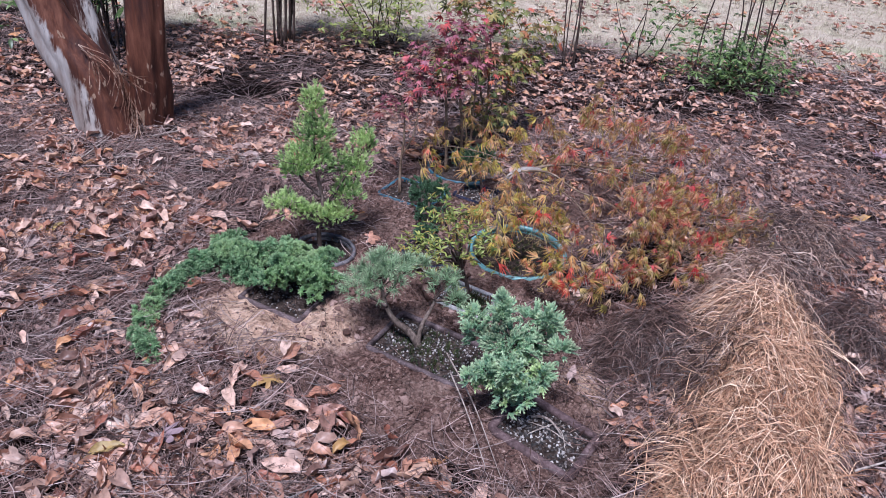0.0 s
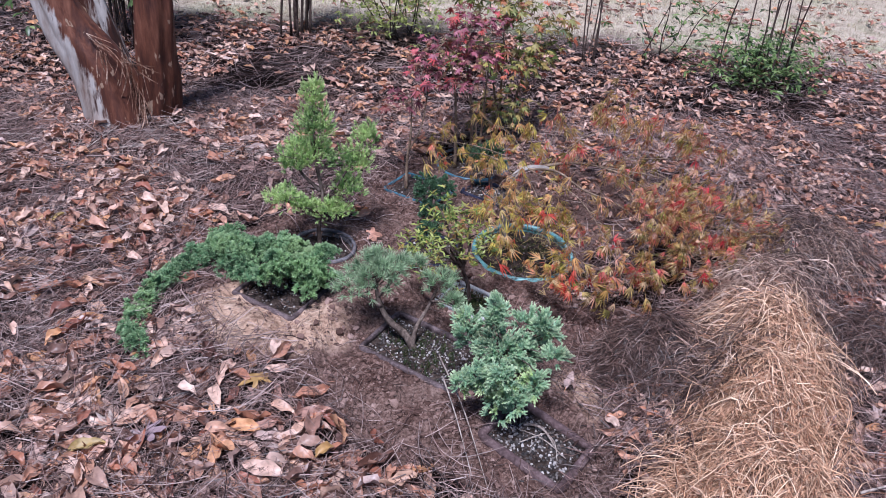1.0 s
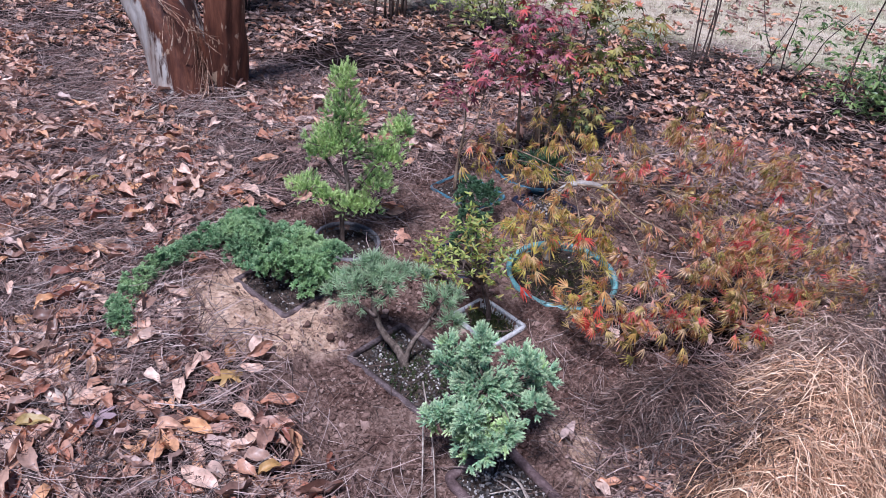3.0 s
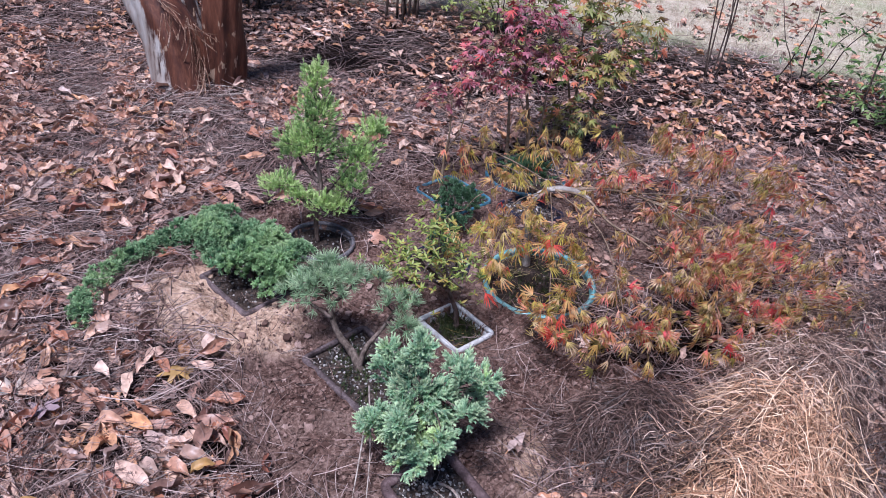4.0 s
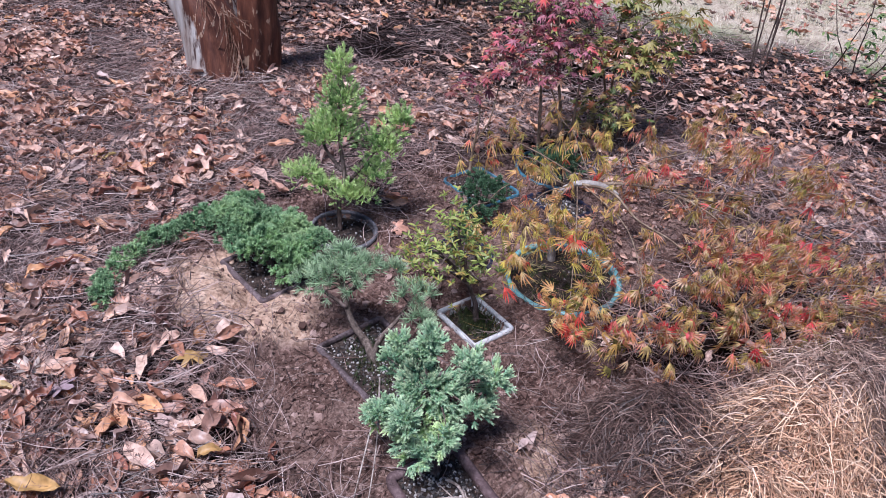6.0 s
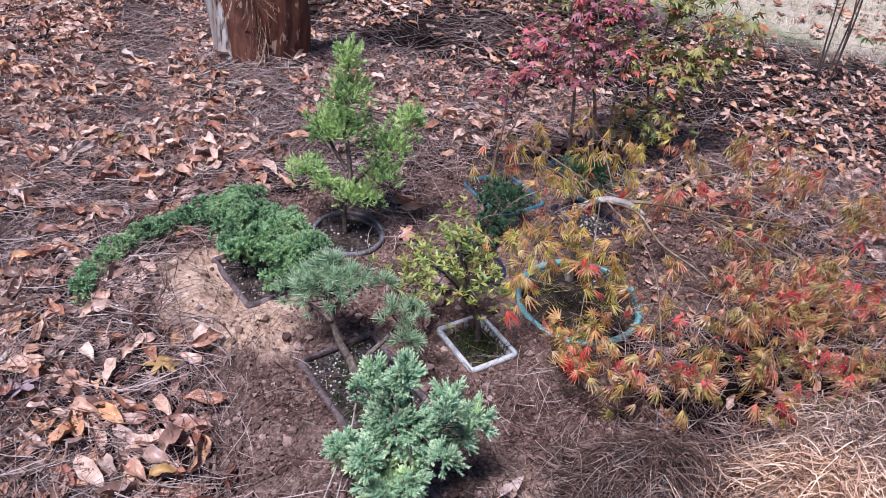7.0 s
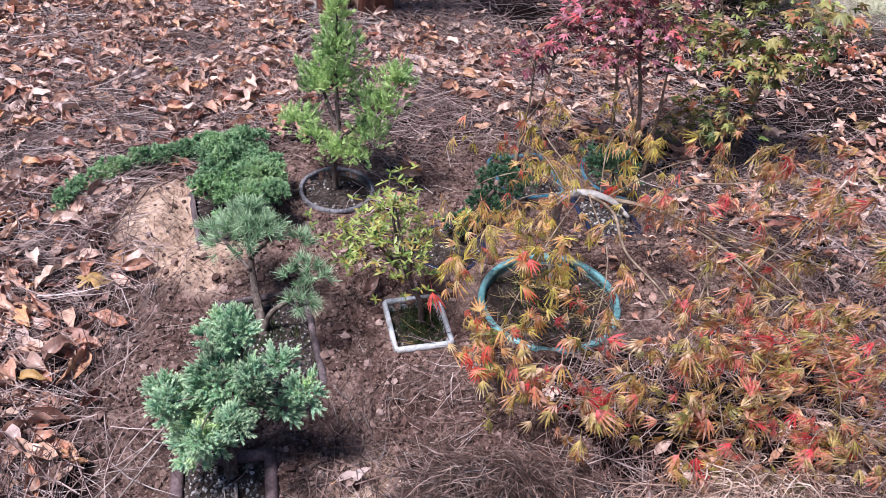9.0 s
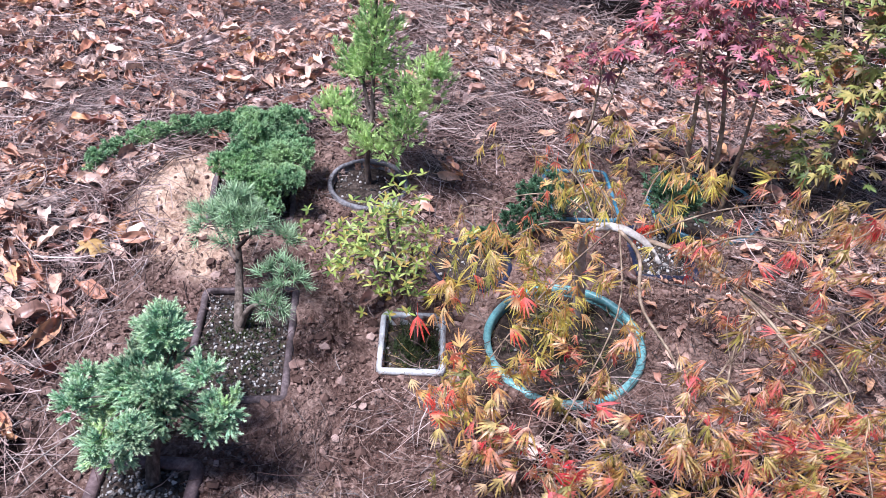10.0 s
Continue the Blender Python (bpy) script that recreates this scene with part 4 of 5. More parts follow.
def blue_juniper():
    root = thing("blue_juniper_bonsai", (0.26, 1.46, 0), "silvery blue-green juniper in full leaf leaning over its pot", "tree")
    line = [[0.3, 1.43, -0.03], [0.275, 1.455, 0.04], [0.26, 1.48, 0.1], [0.26, 1.5, 0.22]]
    limbs(root, "trunk", [(line, [0.016, 0.013, 0.01, 0.005], 8)], M_WOOD)
    limbs(root, "branch", [([[0.27, 1.46, 0.06], [0.22, 1.43, 0.1], [0.18, 1.42, 0.14]], [0.008, 0.003], 6), ([[0.262, 1.47, 0.1], [0.33, 1.5, 0.15], [0.37, 1.53, 0.2]], [0.008, 0.003], 6), ([[0.26, 1.5, 0.18], [0.22, 1.55, 0.22], [0.2, 1.57, 0.28]], [0.007, 0.003], 6)], M_WOOD)
    limbs(root, "dead_branch", [([[0.3, 1.44, -0.01], [0.36, 1.4, 0.02], [0.4, 1.35, -0.01]], [0.0045, 0.002], 6)], M_TWIG, "bare grey dead branch")
    pads = [((0.25, 1.51, 0.24), (0.075, 0.065, 0.06)), ((0.31, 1.52, 0.2), (0.055, 0.055, 0.055)), ((0.215, 1.46, 0.185), (0.045, 0.045, 0.04)), ((0.165, 1.59, 0.27), (0.028, 0.028, 0.045)), ((0.385, 1.6, 0.225), (0.03, 0.03, 0.04)), ((0.27, 1.47, 0.17), (0.07, 0.055, 0.05)), ((0.25, 1.425, 0.07), (0.028, 0.026, 0.035)), ((0.25, 1.44, 0.13), (0.05, 0.04, 0.035)), ((0.3, 1.43, 0.15), (0.04, 0.035, 0.03)), ((0.23, 1.56, 0.3), (0.035, 0.035, 0.04))]
    for a, h in ((0.2, 0.3), (1.1, 0.24), (1.9, 0.31), (2.55, 0.22), (3.9, 0.19), (4.5, 0.22), (5.2, 0.18), (5.8, 0.25), (0.6, 0.17), (2.3, 0.18), (3.6, 0.13), (4.9, 0.12)):
        reach = 0.125 if h < 0.26 else 0.085
        pads.append(((0.265 + reach * math.cos(a), 1.5 + reach * 0.85 * math.sin(a), h + 0.02), (0.026, 0.026, 0.045)))
    pads = [((x - 0.009, y - 0.024, 0.07 + (z - 0.07) * 0.88 - 0.008), (a * 0.92, b * 0.92, c * 0.92)) for (x, y, z), (a, b, c) in pads]
    p, d = clothe(pads, 820, 0.3)
    way = d + [0, 0, 0.35] + rng.normal(0, 0.3, d.shape)
    twigs_to(root, curve(line, 20)[6:], p, 0.0025, M_WOOD, 70)
    part("foliage", spread_mesh("foliage", [tuft_of(k, 5, 0.025, 26, 0.0068, 0.002, 0.9, 0.62) for k in range(8)], p, turns(way, rng.normal(size=d.shape)), rng.uniform(0.75, 1.3, len(p)), M_BLUE), root, "silvery blue-green tufts of short needles", "stuff")


def twin_pine():
    root = thing("pine_bonsai", (0.01, 1.75, 0), "small twin-trunk pine bonsai with blue-grey needle tufts", "tree")
    one = [[0.03, 1.735, -0.03], [0.0, 1.755, 0.03], [-0.06, 1.79, 0.07], [-0.09, 1.81, 0.13], [-0.1, 1.815, 0.2]]
    two = [[0.015, 1.745, 0.0], [0.03, 1.77, 0.06], [0.06, 1.81, 0.1], [0.09, 1.84, 0.16]]
    limbs(root, "trunk", [(one, [0.014, 0.011, 0.008, 0.0045], 8), (two, [0.01, 0.006, 0.004], 7)], M_PINEWOOD, "grey-brown flaky bark")
    limbs(root, "branch", [([[-0.08, 1.8, 0.11], [-0.13, 1.79, 0.15], [-0.18, 1.79, 0.17]], [0.006, 0.003], 6), ([[-0.09, 1.81, 0.14], [-0.05, 1.82, 0.19], [-0.02, 1.83, 0.23]], [0.006, 0.003], 6), ([[0.07, 1.82, 0.12], [0.1, 1.79, 0.14], [0.13, 1.77, 0.14]], [0.005, 0.002], 6)], M_WOOD)
    pads = [((-0.11, 1.81, 0.2), (0.085, 0.075, 0.04)), ((-0.06, 1.82, 0.235), (0.06, 0.055, 0.035)), ((-0.165, 1.79, 0.18), (0.05, 0.05, 0.03)), ((-0.1, 1.83, 0.25), (0.035, 0.035, 0.03)), ((0.09, 1.84, 0.175), (0.045, 0.045, 0.03)), ((0.125, 1.79, 0.14), (0.035, 0.035, 0.025)), ((0.02, 1.88, 0.2), (0.03, 0.03, 0.025))]
    p, d = clothe(pads, 215, 0.3)
    way = d * 0.7 + [0, 0, 0.6] + rng.normal(0, 0.3, d.shape)
    twigs_to(root, np.vstack([curve(one, 20)[10:], curve(two, 16)[9:]]), p, 0.0022, M_WOOD, 50)
    part("needles", spread_mesh("needles", [sprig(k, 0.016, 24, 0.027, 0.0019, 1.0, 0.25) for k in range(6)], p, turns(way, rng.normal(size=d.shape)), rng.uniform(0.8, 1.2, len(p)), M_PINE), root, "blue-grey needles in stiff tufts", "stuff")


def leaf_objects(root, templates, places, turn, size, one, name="leaf", owners=None):
    """Single leaves as parts that share a few meshes."""
    meshes = [mesh_of("leaf", v, f, one) for v, f in templates]
    for k in range(len(places)):
        ob = part(name, meshes[k % len(meshes)], owners[k] if owners else root)
        m = np.eye(4)
        m[:3, :3], m[:3, 3] = turn[k] * size[k], places[k]
        ob.matrix_basis = Matrix(m.tolist())


def yellow_shrub():
    root = thing("azalea_bonsai", (0.22, 2.1, 0), "small yellow-green broadleaf shrub in the white pot", "shrub")
    line = [[0.225, 2.1, -0.09], [0.215, 2.105, -0.02], [0.19, 2.09, 0.06], [0.165, 2.08, 0.14]]
    limbs(root, "trunk", [(line, [0.0085, 0.0065, 0.004], 7)], M_WOOD)
    ends = [[0.06, 2.05, 0.2], [0.1, 2.13, 0.27], [0.15, 2.07, 0.29], [0.22, 2.06, 0.22], [0.2, 2.14, 0.2], [0.08, 2.0, 0.14], [0.13, 1.98, 0.19], [0.24, 2.02, 0.13], [0.03, 2.12, 0.14], [0.13, 2.15, 0.12], [0.19, 2.0, 0.22], [0.01, 2.04, 0.16]]
    limbs(root, "branch", [([line[2], (np.array(line[3]) + e) / 2 + rng.normal(0, 0.012, 3), e], [0.005, 0.002], 5) for e in ends], M_WOOD)
    ps, ds = [], []
    for e in ends:
        for _ in range(18):
            c = np.array(e) + rng.normal(0, 0.036, 3)
            for k in range(5):
                a = k * 1.26 + rng.random()
                ds.append([math.cos(a), math.sin(a), rng.uniform(-0.1, 0.9)])
                ps.append(c)
    ps, ds = np.array(ps), np.array(ds)
    temps = [simple_leaf(0.02, 0.0066, 0.3, 0.1), simple_leaf(0.016, 0.006, 0.3, -0.1), simple_leaf(0.023, 0.0064, 0.2, 0.25)]
    t, s = turns(ds, [0, 0, 1] + rng.normal(0, 0.3, ds.shape)), rng.uniform(0.7, 1.25, len(ps))
    order = np.argsort(ps[:, 1] - 0.5 * ps[:, 2])
    near, rest = order[:280], order[280:]
    leaf_objects(root, temps, ps[near], t[near], s[near], M_SHRUB_ONE)
    part("foliage", spread_mesh("foliage", temps, ps[rest], t[rest], s[rest], M_SHRUB), root, kind="stuff")


def dwarf_evergreen():
    root = thing("dwarf_evergreen", (0.1, 2.38, 0), "dark green fine-leaved dwarf evergreen in a dark blue pot", "shrub")
    line = [[0.1, 2.38, -0.06], [0.1, 2.44, 0.01], [0.105, 2.58, 0.08]]
    limbs(root, "trunk", [(line, [0.009, 0.005], 6)], M_DARKWOOD)
    p, d = clothe([((0.105, 2.61, 0.075), (0.078, 0.07, 0.055)), ((0.1, 2.52, 0.03), (0.05, 0.06, 0.03)), ((0.085, 2.43, 0.0), (0.045, 0.05, 0.03))], 420, 0.45)
    part("foliage", spread_mesh("foliage", [tuft_of(k, 4, 0.013, 7, 0.0085, 0.0038, 1.0, 0.8) for k in range(4)], p, turns(d + [0, 0, 0.15], rng.normal(size=d.shape)), rng.uniform(0.7, 1.2, len(p)), M_BOX), root, "tiny dark green leaves", "stuff")


def navy_pot_plant():
    root = thing("dwarf_evergreen", (0.33, 2.84, 0), "sparse dark green seedling in the navy pot", "shrub")
    limbs(root, "stem", [([[0.36, 2.83, -0.05], [0.35, 2.84, 0.05], [0.33, 2.85, 0.12]], [0.006, 0.003], 5)], M_DARKWOOD)
    p, d = clothe([((0.33, 2.85, 0.11), (0.09, 0.06, 0.06))], 260, 0.3)
    part("foliage", spread_mesh("foliage", [sprig(k, 0.018, 8, 0.014, 0.005, 1.0, 0.2) for k in range(4)], p, turns(d + [0, 0, 0.3], rng.normal(size=d.shape)), rng.uniform(0.7, 1.2, len(p)), M_BOX), root, "", "stuff")


def weeping_maple():
    root = thing("weeping_laceleaf_maple", (0.38, 2.46, 0), "weeping laceleaf Japanese maple in orange, gold and red autumn leaf", "tree")
    trunk = [[0.392, 2.475, -0.09], [0.384, 2.47, 0.02], [0.376, 2.455, 0.15], [0.385, 2.46, 0.225], [0.43, 2.49, 0.25], [0.5, 2.505, 0.253], [0.56, 2.495, 0.235]]
    arm = [[0.47, 2.5, 0.25], [0.58, 2.55, 0.25], [0.7, 2.57, 0.24], [0.85, 2.56, 0.2], [0.98, 2.53, 0.12]]
    arm2 = [[0.44, 2.49, 0.25], [0.54, 2.44, 0.27], [0.63, 2.36, 0.24], [0.76, 2.33, 0.2], [0.88, 2.26, 0.13]]
    arm3 = [[0.58, 2.55, 0.25], [0.64, 2.62, 0.31], [0.73, 2.68, 0.33], [0.79, 2.77, 0.33]]
    limbs(root, "trunk", [(trunk, [0.0145, 0.0125, 0.011, 0.009, 0.005], 9)], M_GREYWOOD, "smooth grey crooked trunk")
    limbs(root, "limb", [(arm, [0.006, 0.004, 0.002], 7), (arm2, [0.005, 0.0035, 0.0015], 6), (arm3, [0.0035, 0.0016], 6)], M_TANWOOD, "thin brown arching limb")
    spots = [curve(trunk, 30)[12:], curve(arm, 24), curve(arm2, 20), curve(arm3, 10)]
    top = curve(trunk, 30)[16:27]
    for k, (x, y, z) in enumerate(((0.12, 2.5, 0.26), (0.17, 2.34, 0.2), (0.3, 2.14, 0.12), (0.5, 2.02, 0.06), (0.72, 1.98, 0.06), (0.15, 2.7, 0.24), (0.35, 2.84, 0.26), (0.62, 2.86, 0.27), (0.92, 2.9, 0.26), (1.1, 2.72, 0.2), (1.28, 2.6, 0.1), (1.2, 2.34, 0.09), (1.02, 2.16, 0.07), (0.85, 2.12, 0.07))):
        e = np.array([x, y, z])
        b = curve(arm, 24)[10 + k % 9] if x > 0.8 else top[k % len(top)]
        side = np.array([b[1] - y, x - b[0], 0]) * rng.uniform(-0.18, 0.18)
        line = [b, b * 0.6 + e * 0.4 + side + [0, 0, 0.05], b * 0.2 + e * 0.8 + side * 0.6 + [0, 0, 0.035], e]
        limbs(root, "limb", [(line, [0.0022, 0.0019, 0.0014, 0.0008], 6)], M_TANWOOD)
        spots.append(curve(line, 14)[4:])
    spots = np.vstack(spots)
    # the crown in plan: a skirt of leaves with gaps, thickest on its far sunny side
    skirt = ((0.27, 2.42, 0.17, 0.22, 0, 0.4), (0.4, 2.68, 0.32, 0.2, 0, 0.4), (0.45, 2.22, 0.26, 0.2, 0, 0.5), (0.66, 2.05, 0.26, 0.16, 20, 0.65), (0.98, 2.26, 0.28, 0.22, 30, 1.0), (1.2, 2.48, 0.24, 0.26, 0, 0.85), (0.9, 2.8, 0.32, 0.2, 0, 0.46), (0.72, 2.52, 0.2, 0.2, 0, 0.45), (1.0, 3.02, 0.24, 0.16, 0, 0.22))

    def crown(x, y):
        thick = np.maximum.reduce([k * bell(x, y, cx, cy, rx, ry, turn, 2) for cx, cy, rx, ry, turn, k in skirt])
        return thick * (1 - 0.6 * bell(x, y, 0.69, 2.68, 0.13, 0.17, 0, 2)) * (1 - 0.55 * bell(x, y, 0.76, 2.36, 0.1, 0.12, 0, 2))

    ends = sample(275, 0.08, 1.5, 1.8, 3.25, crown)
    drop = np.exp(-((np.maximum(2.5 - ends[:, 1], 0) / 0.42) ** 2) - (np.maximum(ends[:, 0] - 0.55, 0) / 0.62) ** 2 - (np.maximum(0.15 - ends[:, 0], 0) / 0.6) ** 2)
    ends = np.column_stack([ends, 0.045 + 0.225 * drop + 0.1 * (ends[:, 1] > 2.7) * (ends[:, 0] > 0.7) + rng.uniform(-0.05, 0.05, len(ends))])
    lines, ps, ds, own = [], [], [], []
    bough, k = root, 0
    for e in ends:
        e[2] = max(e[2], float(land(e[0], e[1])) + 0.045)
        s = spots[np.argmin(((spots - e) ** 2).sum(1) * rng.uniform(0.6, 1.5, len(spots)))]
        long = np.linalg.norm(e - s)
        side = np.array([s[1] - e[1], e[0] - s[0], 0]) * rng.uniform(-0.2, 0.2)
        mid = s * 0.5 + e * 0.5 + side + [0, 0, 0.16 * long]
        late = s * 0.1 + e * 0.9 + side * 0.4 + [0, 0, 0.16 * long]
        line = [s, mid, late, e]
        bough = root
        if k % 3 == 0:
            bough = part("branch", mesh_of("branch", *tube(line, [0.0013, 0.0011, 0.0009, 0.0006], 5, 12, 0.25), M_TANWOOD), root)
        else:
            lines.append(tube(line, [0.001, 0.0009, 0.0007, 0.0005], 4, 9, 0.15, False))
        k += 1
        way = unit(e - s) * [1, 1, 0.2]
        for q in range(int(rng.integers(4, 10))):
            b = e + (late - e) * rng.random() * 1.1 + rng.normal(0, 0.02, 3)
            ps.append(b)
            own.append(bough)
            ds.append(way * 0.5 + np.array([0, 0, -0.55]) + rng.normal(0, 0.5, 3))
    v, f = join(lines)
    part("twigwork", mesh_of("twigwork", v, f, M_TANWOOD), root, kind="stuff")
    ps, ds = np.array(ps), np.array(ds)
    ps[:, 2] = np.maximum(ps[:, 2], land(ps[:, 0], ps[:, 1]) + 0.04)
    up = np.array([0, 0, 1]) + (ps - [0.6, 2.45, 0.1]) * [1.2, 1.2, 0.5] + rng.normal(0, 0.35, ps.shape)
    t, s = turns(ds, up), rng.uniform(0.6, 1.2, len(ps))
    temps = [lace_leaf(0.044, q, k) for k, q in enumerate((0.35, 0.6, 0.8, 1.0, 0.5, 0.7))]
    order = np.argsort(ps[:, 1] - 0.6 * ps[:, 2])
    near, rest = order[:300], order[300:]
    for gold, one, many in ((True, M_GOLD_ONE, M_GOLD), (False, M_LACE_ONE, M_LACE)):
        n, r = near[(ps[near, 0] < 0.56) == gold], rest[(ps[rest, 0] < 0.56) == gold]
        leaf_objects(root, temps, ps[n], t[n], s[n], one, owners=[own[q] for q in n])
        part("foliage", spread_mesh("foliage", temps, ps[r], t[r], s[r], many), root, "finely cut drooping gold leaves" if gold else "finely cut drooping red and tan leaves", "stuff")


def maple(name, label, stems, pads, count, one, size=0.05, droop=0.5):
    """A small upright maple of a few thin stems with palmate leaves."""
    root = thing(name, tuple(stems[0][0][0]), label, "tree")
    limbs(root, "stem", stems, M_TANWOOD)
    spots = np.vstack([curve(s[0], 16)[7:] for s in stems])
    p, d = clothe(pads, count, 0.25)
    twigs_to(root, spots, p, 0.0016, M_TANWOOD, min(90, len(p)))
    d = d * [1, 1, 0.3] + [0, 0, -droop * 0.6] + rng.normal(0, 0.3, d.shape)
    up = np.array([0, 0, 1.0]) + rng.normal(0, 0.4, d.shape)
    temps = [lobed_leaf(size, 7, 0.62, c, 3.6) for c in (0.1, 0.35, 0.6)] + [lobed_leaf(size * 0.9, 5, 0.55, 0.3, 3.0)]
    leaf_objects(root, temps, p, turns(d, up), rng.uniform(0.7, 1.25, len(p)), one)


def crape_myrtle():
    root = thing("crape_myrtle", (-1.25, 3.27, 0), "old crape myrtle with cinnamon bark peeling in pale plates", "tree")
    stems = [
        ([[-1.27, 3.25, -0.12], [-1.29, 3.25, 0.04], [-1.345, 3.25, 0.26], [-1.445, 3.25, 0.44], [-1.505, 3.25, 0.6], [-1.62, 3.26, 0.9], [-1.77, 3.3, 1.5], [-1.92, 3.3, 2.4], [-2.02, 3.35, 3.2]], [0.18, 0.142, 0.114, 0.092, 0.078, 0.073, 0.066, 0.05, 0.03], (-1.05, -0.3, 0.0)),
        ([[-1.17, 3.3, -0.12], [-1.155, 3.3, 0.04], [-1.115, 3.29, 0.22], [-1.11, 3.28, 0.35], [-1.09, 3.28, 0.6], [-1.06, 3.32, 1.1], [-0.97, 3.4, 2.0], [-0.87, 3.5, 3.2]], [0.13, 0.1, 0.08, 0.077, 0.079, 0.075, 0.06, 0.03], (-0.32, 0.3, 0.0)),
        ([[-1.27, 3.38, -0.1], [-1.31, 3.38, 0.12], [-1.355, 3.39, 0.33], [-1.41, 3.4, 0.55], [-1.52, 3.45, 1.0], [-1.6, 3.7, 2.0], [-1.5, 3.9, 3.1]], [0.11, 0.08, 0.07, 0.068, 0.064, 0.05, 0.025], (0.1, -0.12, 0.26)),
    ]
    for k, (line, radii, pale) in enumerate(stems):
        v, f = tube(line, radii, 36, 70, 0.0)
        c = curve(line, 200)
        axis = c[np.argmin(abs(v[:, None, 2] - c[None, :, 2]), 1)]
        out = unit((v - axis) * [1, 1, 0])
        ang = np.arctan2(out[:, 1], out[:, 0])
        lump = 0.05 * np.sin(ang * 2 + v[:, 2] * 3 + k) + 0.05 * np.sin(ang * 5 + v[:, 2] * 5) + 0.045 * np.sin(ang * 9 - v[:, 2] * 2) + 0.16 * np.exp(-np.maximum(v[:, 2], 0) / 0.06) * np.sin(ang * 4 + k) ** 2
        v = v + out * (lump * np.interp(v[:, 2], [0, 3], [0.13, 0.04]))[:, None]
        peel = out[:, 0] * pale[0] + out[:, 1] * pale[1] + pale[2]
        stem = part("trunk", mesh_of("trunk", v, f, M_CRAPE, True, peel=peel), root)
        first = stem if k == 0 else first
    # loose strips of bark: ropes of it down the seam between the stems, curls along the lip of the fork
    for k in range(50):
        u = rng.random()
        if k < 28:
            at = np.array([-1.205 + 0.05 * u + rng.normal(0, 0.014), 3.185 - 0.03 * u + rng.normal(0, 0.008), 0.37 - 0.25 * u])
            way, long = np.array([rng.normal(0.12, 0.16), -0.1 + rng.normal(0, 0.08), -1.0]), rng.uniform(0.08, 0.22)
        elif k < 40:
            at = np.array([-1.36 + 0.17 * u, 3.165 + rng.normal(0, 0.01), 0.45 - 0.12 * u + rng.normal(0, 0.01)])
            way, long = np.array([1.0, rng.normal(-0.1, 0.15), rng.normal(-0.55, 0.2)]), rng.uniform(0.06, 0.16)
        else:
            at = np.array([-1.31 + 0.1 * u, 3.14 + rng.normal(0, 0.008), 0.4 - 0.06 * u])
            way, long = np.array([rng.normal(0.05, 0.15), -0.15, -1.0]), rng.uniform(0.05, 0.13)
        v, f = blade(long, rng.uniform(0.002, 0.0065), rng.uniform(-0.04, 0.04), 7, rng.uniform(-0.04, 0.04))
        m = turns(way[None], np.array([[0, -1.0, 0.2]]) + rng.normal(0, 0.3, (1, 3)))[0]
        v2 = v @ m.T + at
        part("bark_strip", mesh_of("bark_strip", np.vstack([v2, v2 + [0, -0.002, 0.001]]), np.vstack([f, f[:, ::-1] + len(v2)]), M_PEEL), first)


def cane_bush(name, label, at, canes, height, lean, leaves, material, leaf_low, leaf_high, spread_r, size=0.05, cane_r=0.008, sway=0.0):
    """A clump of upright canes with loose leaf clusters."""
    root = thing(name, at, label, "shrub")
    tips = []
    for _ in range(canes):
        b = np.array([at[0] + rng.normal(0, spread_r * 0.35), at[1] + rng.normal(0, spread_r * 0.3), -0.03])
        h = height * rng.uniform(0.75, 1.1)
        t = b + [rng.normal(sway, lean), rng.normal(0, lean), h]
        line = [b, (b * 2 + t) / 3 + rng.normal(0, 0.015, 3), (b + t * 2) / 3 + rng.normal(0, 0.02, 3), t]
        v, f = tube(line, [cane_r, cane_r * 0.8, cane_r * 0.5], 6, 14, 0.2)
        part("cane", mesh_of("cane", v, f, M_DARKWOOD), root)
        tips.append(curve(line, 30))
    tips = np.array(tips)
    ps, ds = [], []
    for _ in range(leaves):
        c = tips[rng.integers(len(tips))]
        i = int(np.clip(np.searchsorted(c[:, 2], rng.uniform(leaf_low, leaf_high)), 0, 29))
        base = c[i] + np.append(rng.normal(0, spread_r * 0.5, 2), rng.normal(0, 0.02))
        az = rng.uniform(0, 6.28)
        for k in range(5):
            a = az + (k - 2) * 0.6
            ps.append(base + np.array([math.cos(az), math.sin(az), 0]) * 0.012 * k)
            ds.append([math.cos(a), math.sin(a), rng.uniform(-0.5, 0.2)])
    ps, ds = np.array(ps), np.array(ds)
    temps = [simple_leaf(size, size * 0.34, 0.25, 0.3), simple_leaf(size * 0.8, size * 0.3, 0.2, 0.1)]
    part("foliage", spread_mesh("foliage", temps, ps, turns(ds, [0, 0, 1] + rng.normal(0, 0.3, ds.shape)), rng.uniform(0.7, 1.3, len(ps)), material), root, kind="stuff")


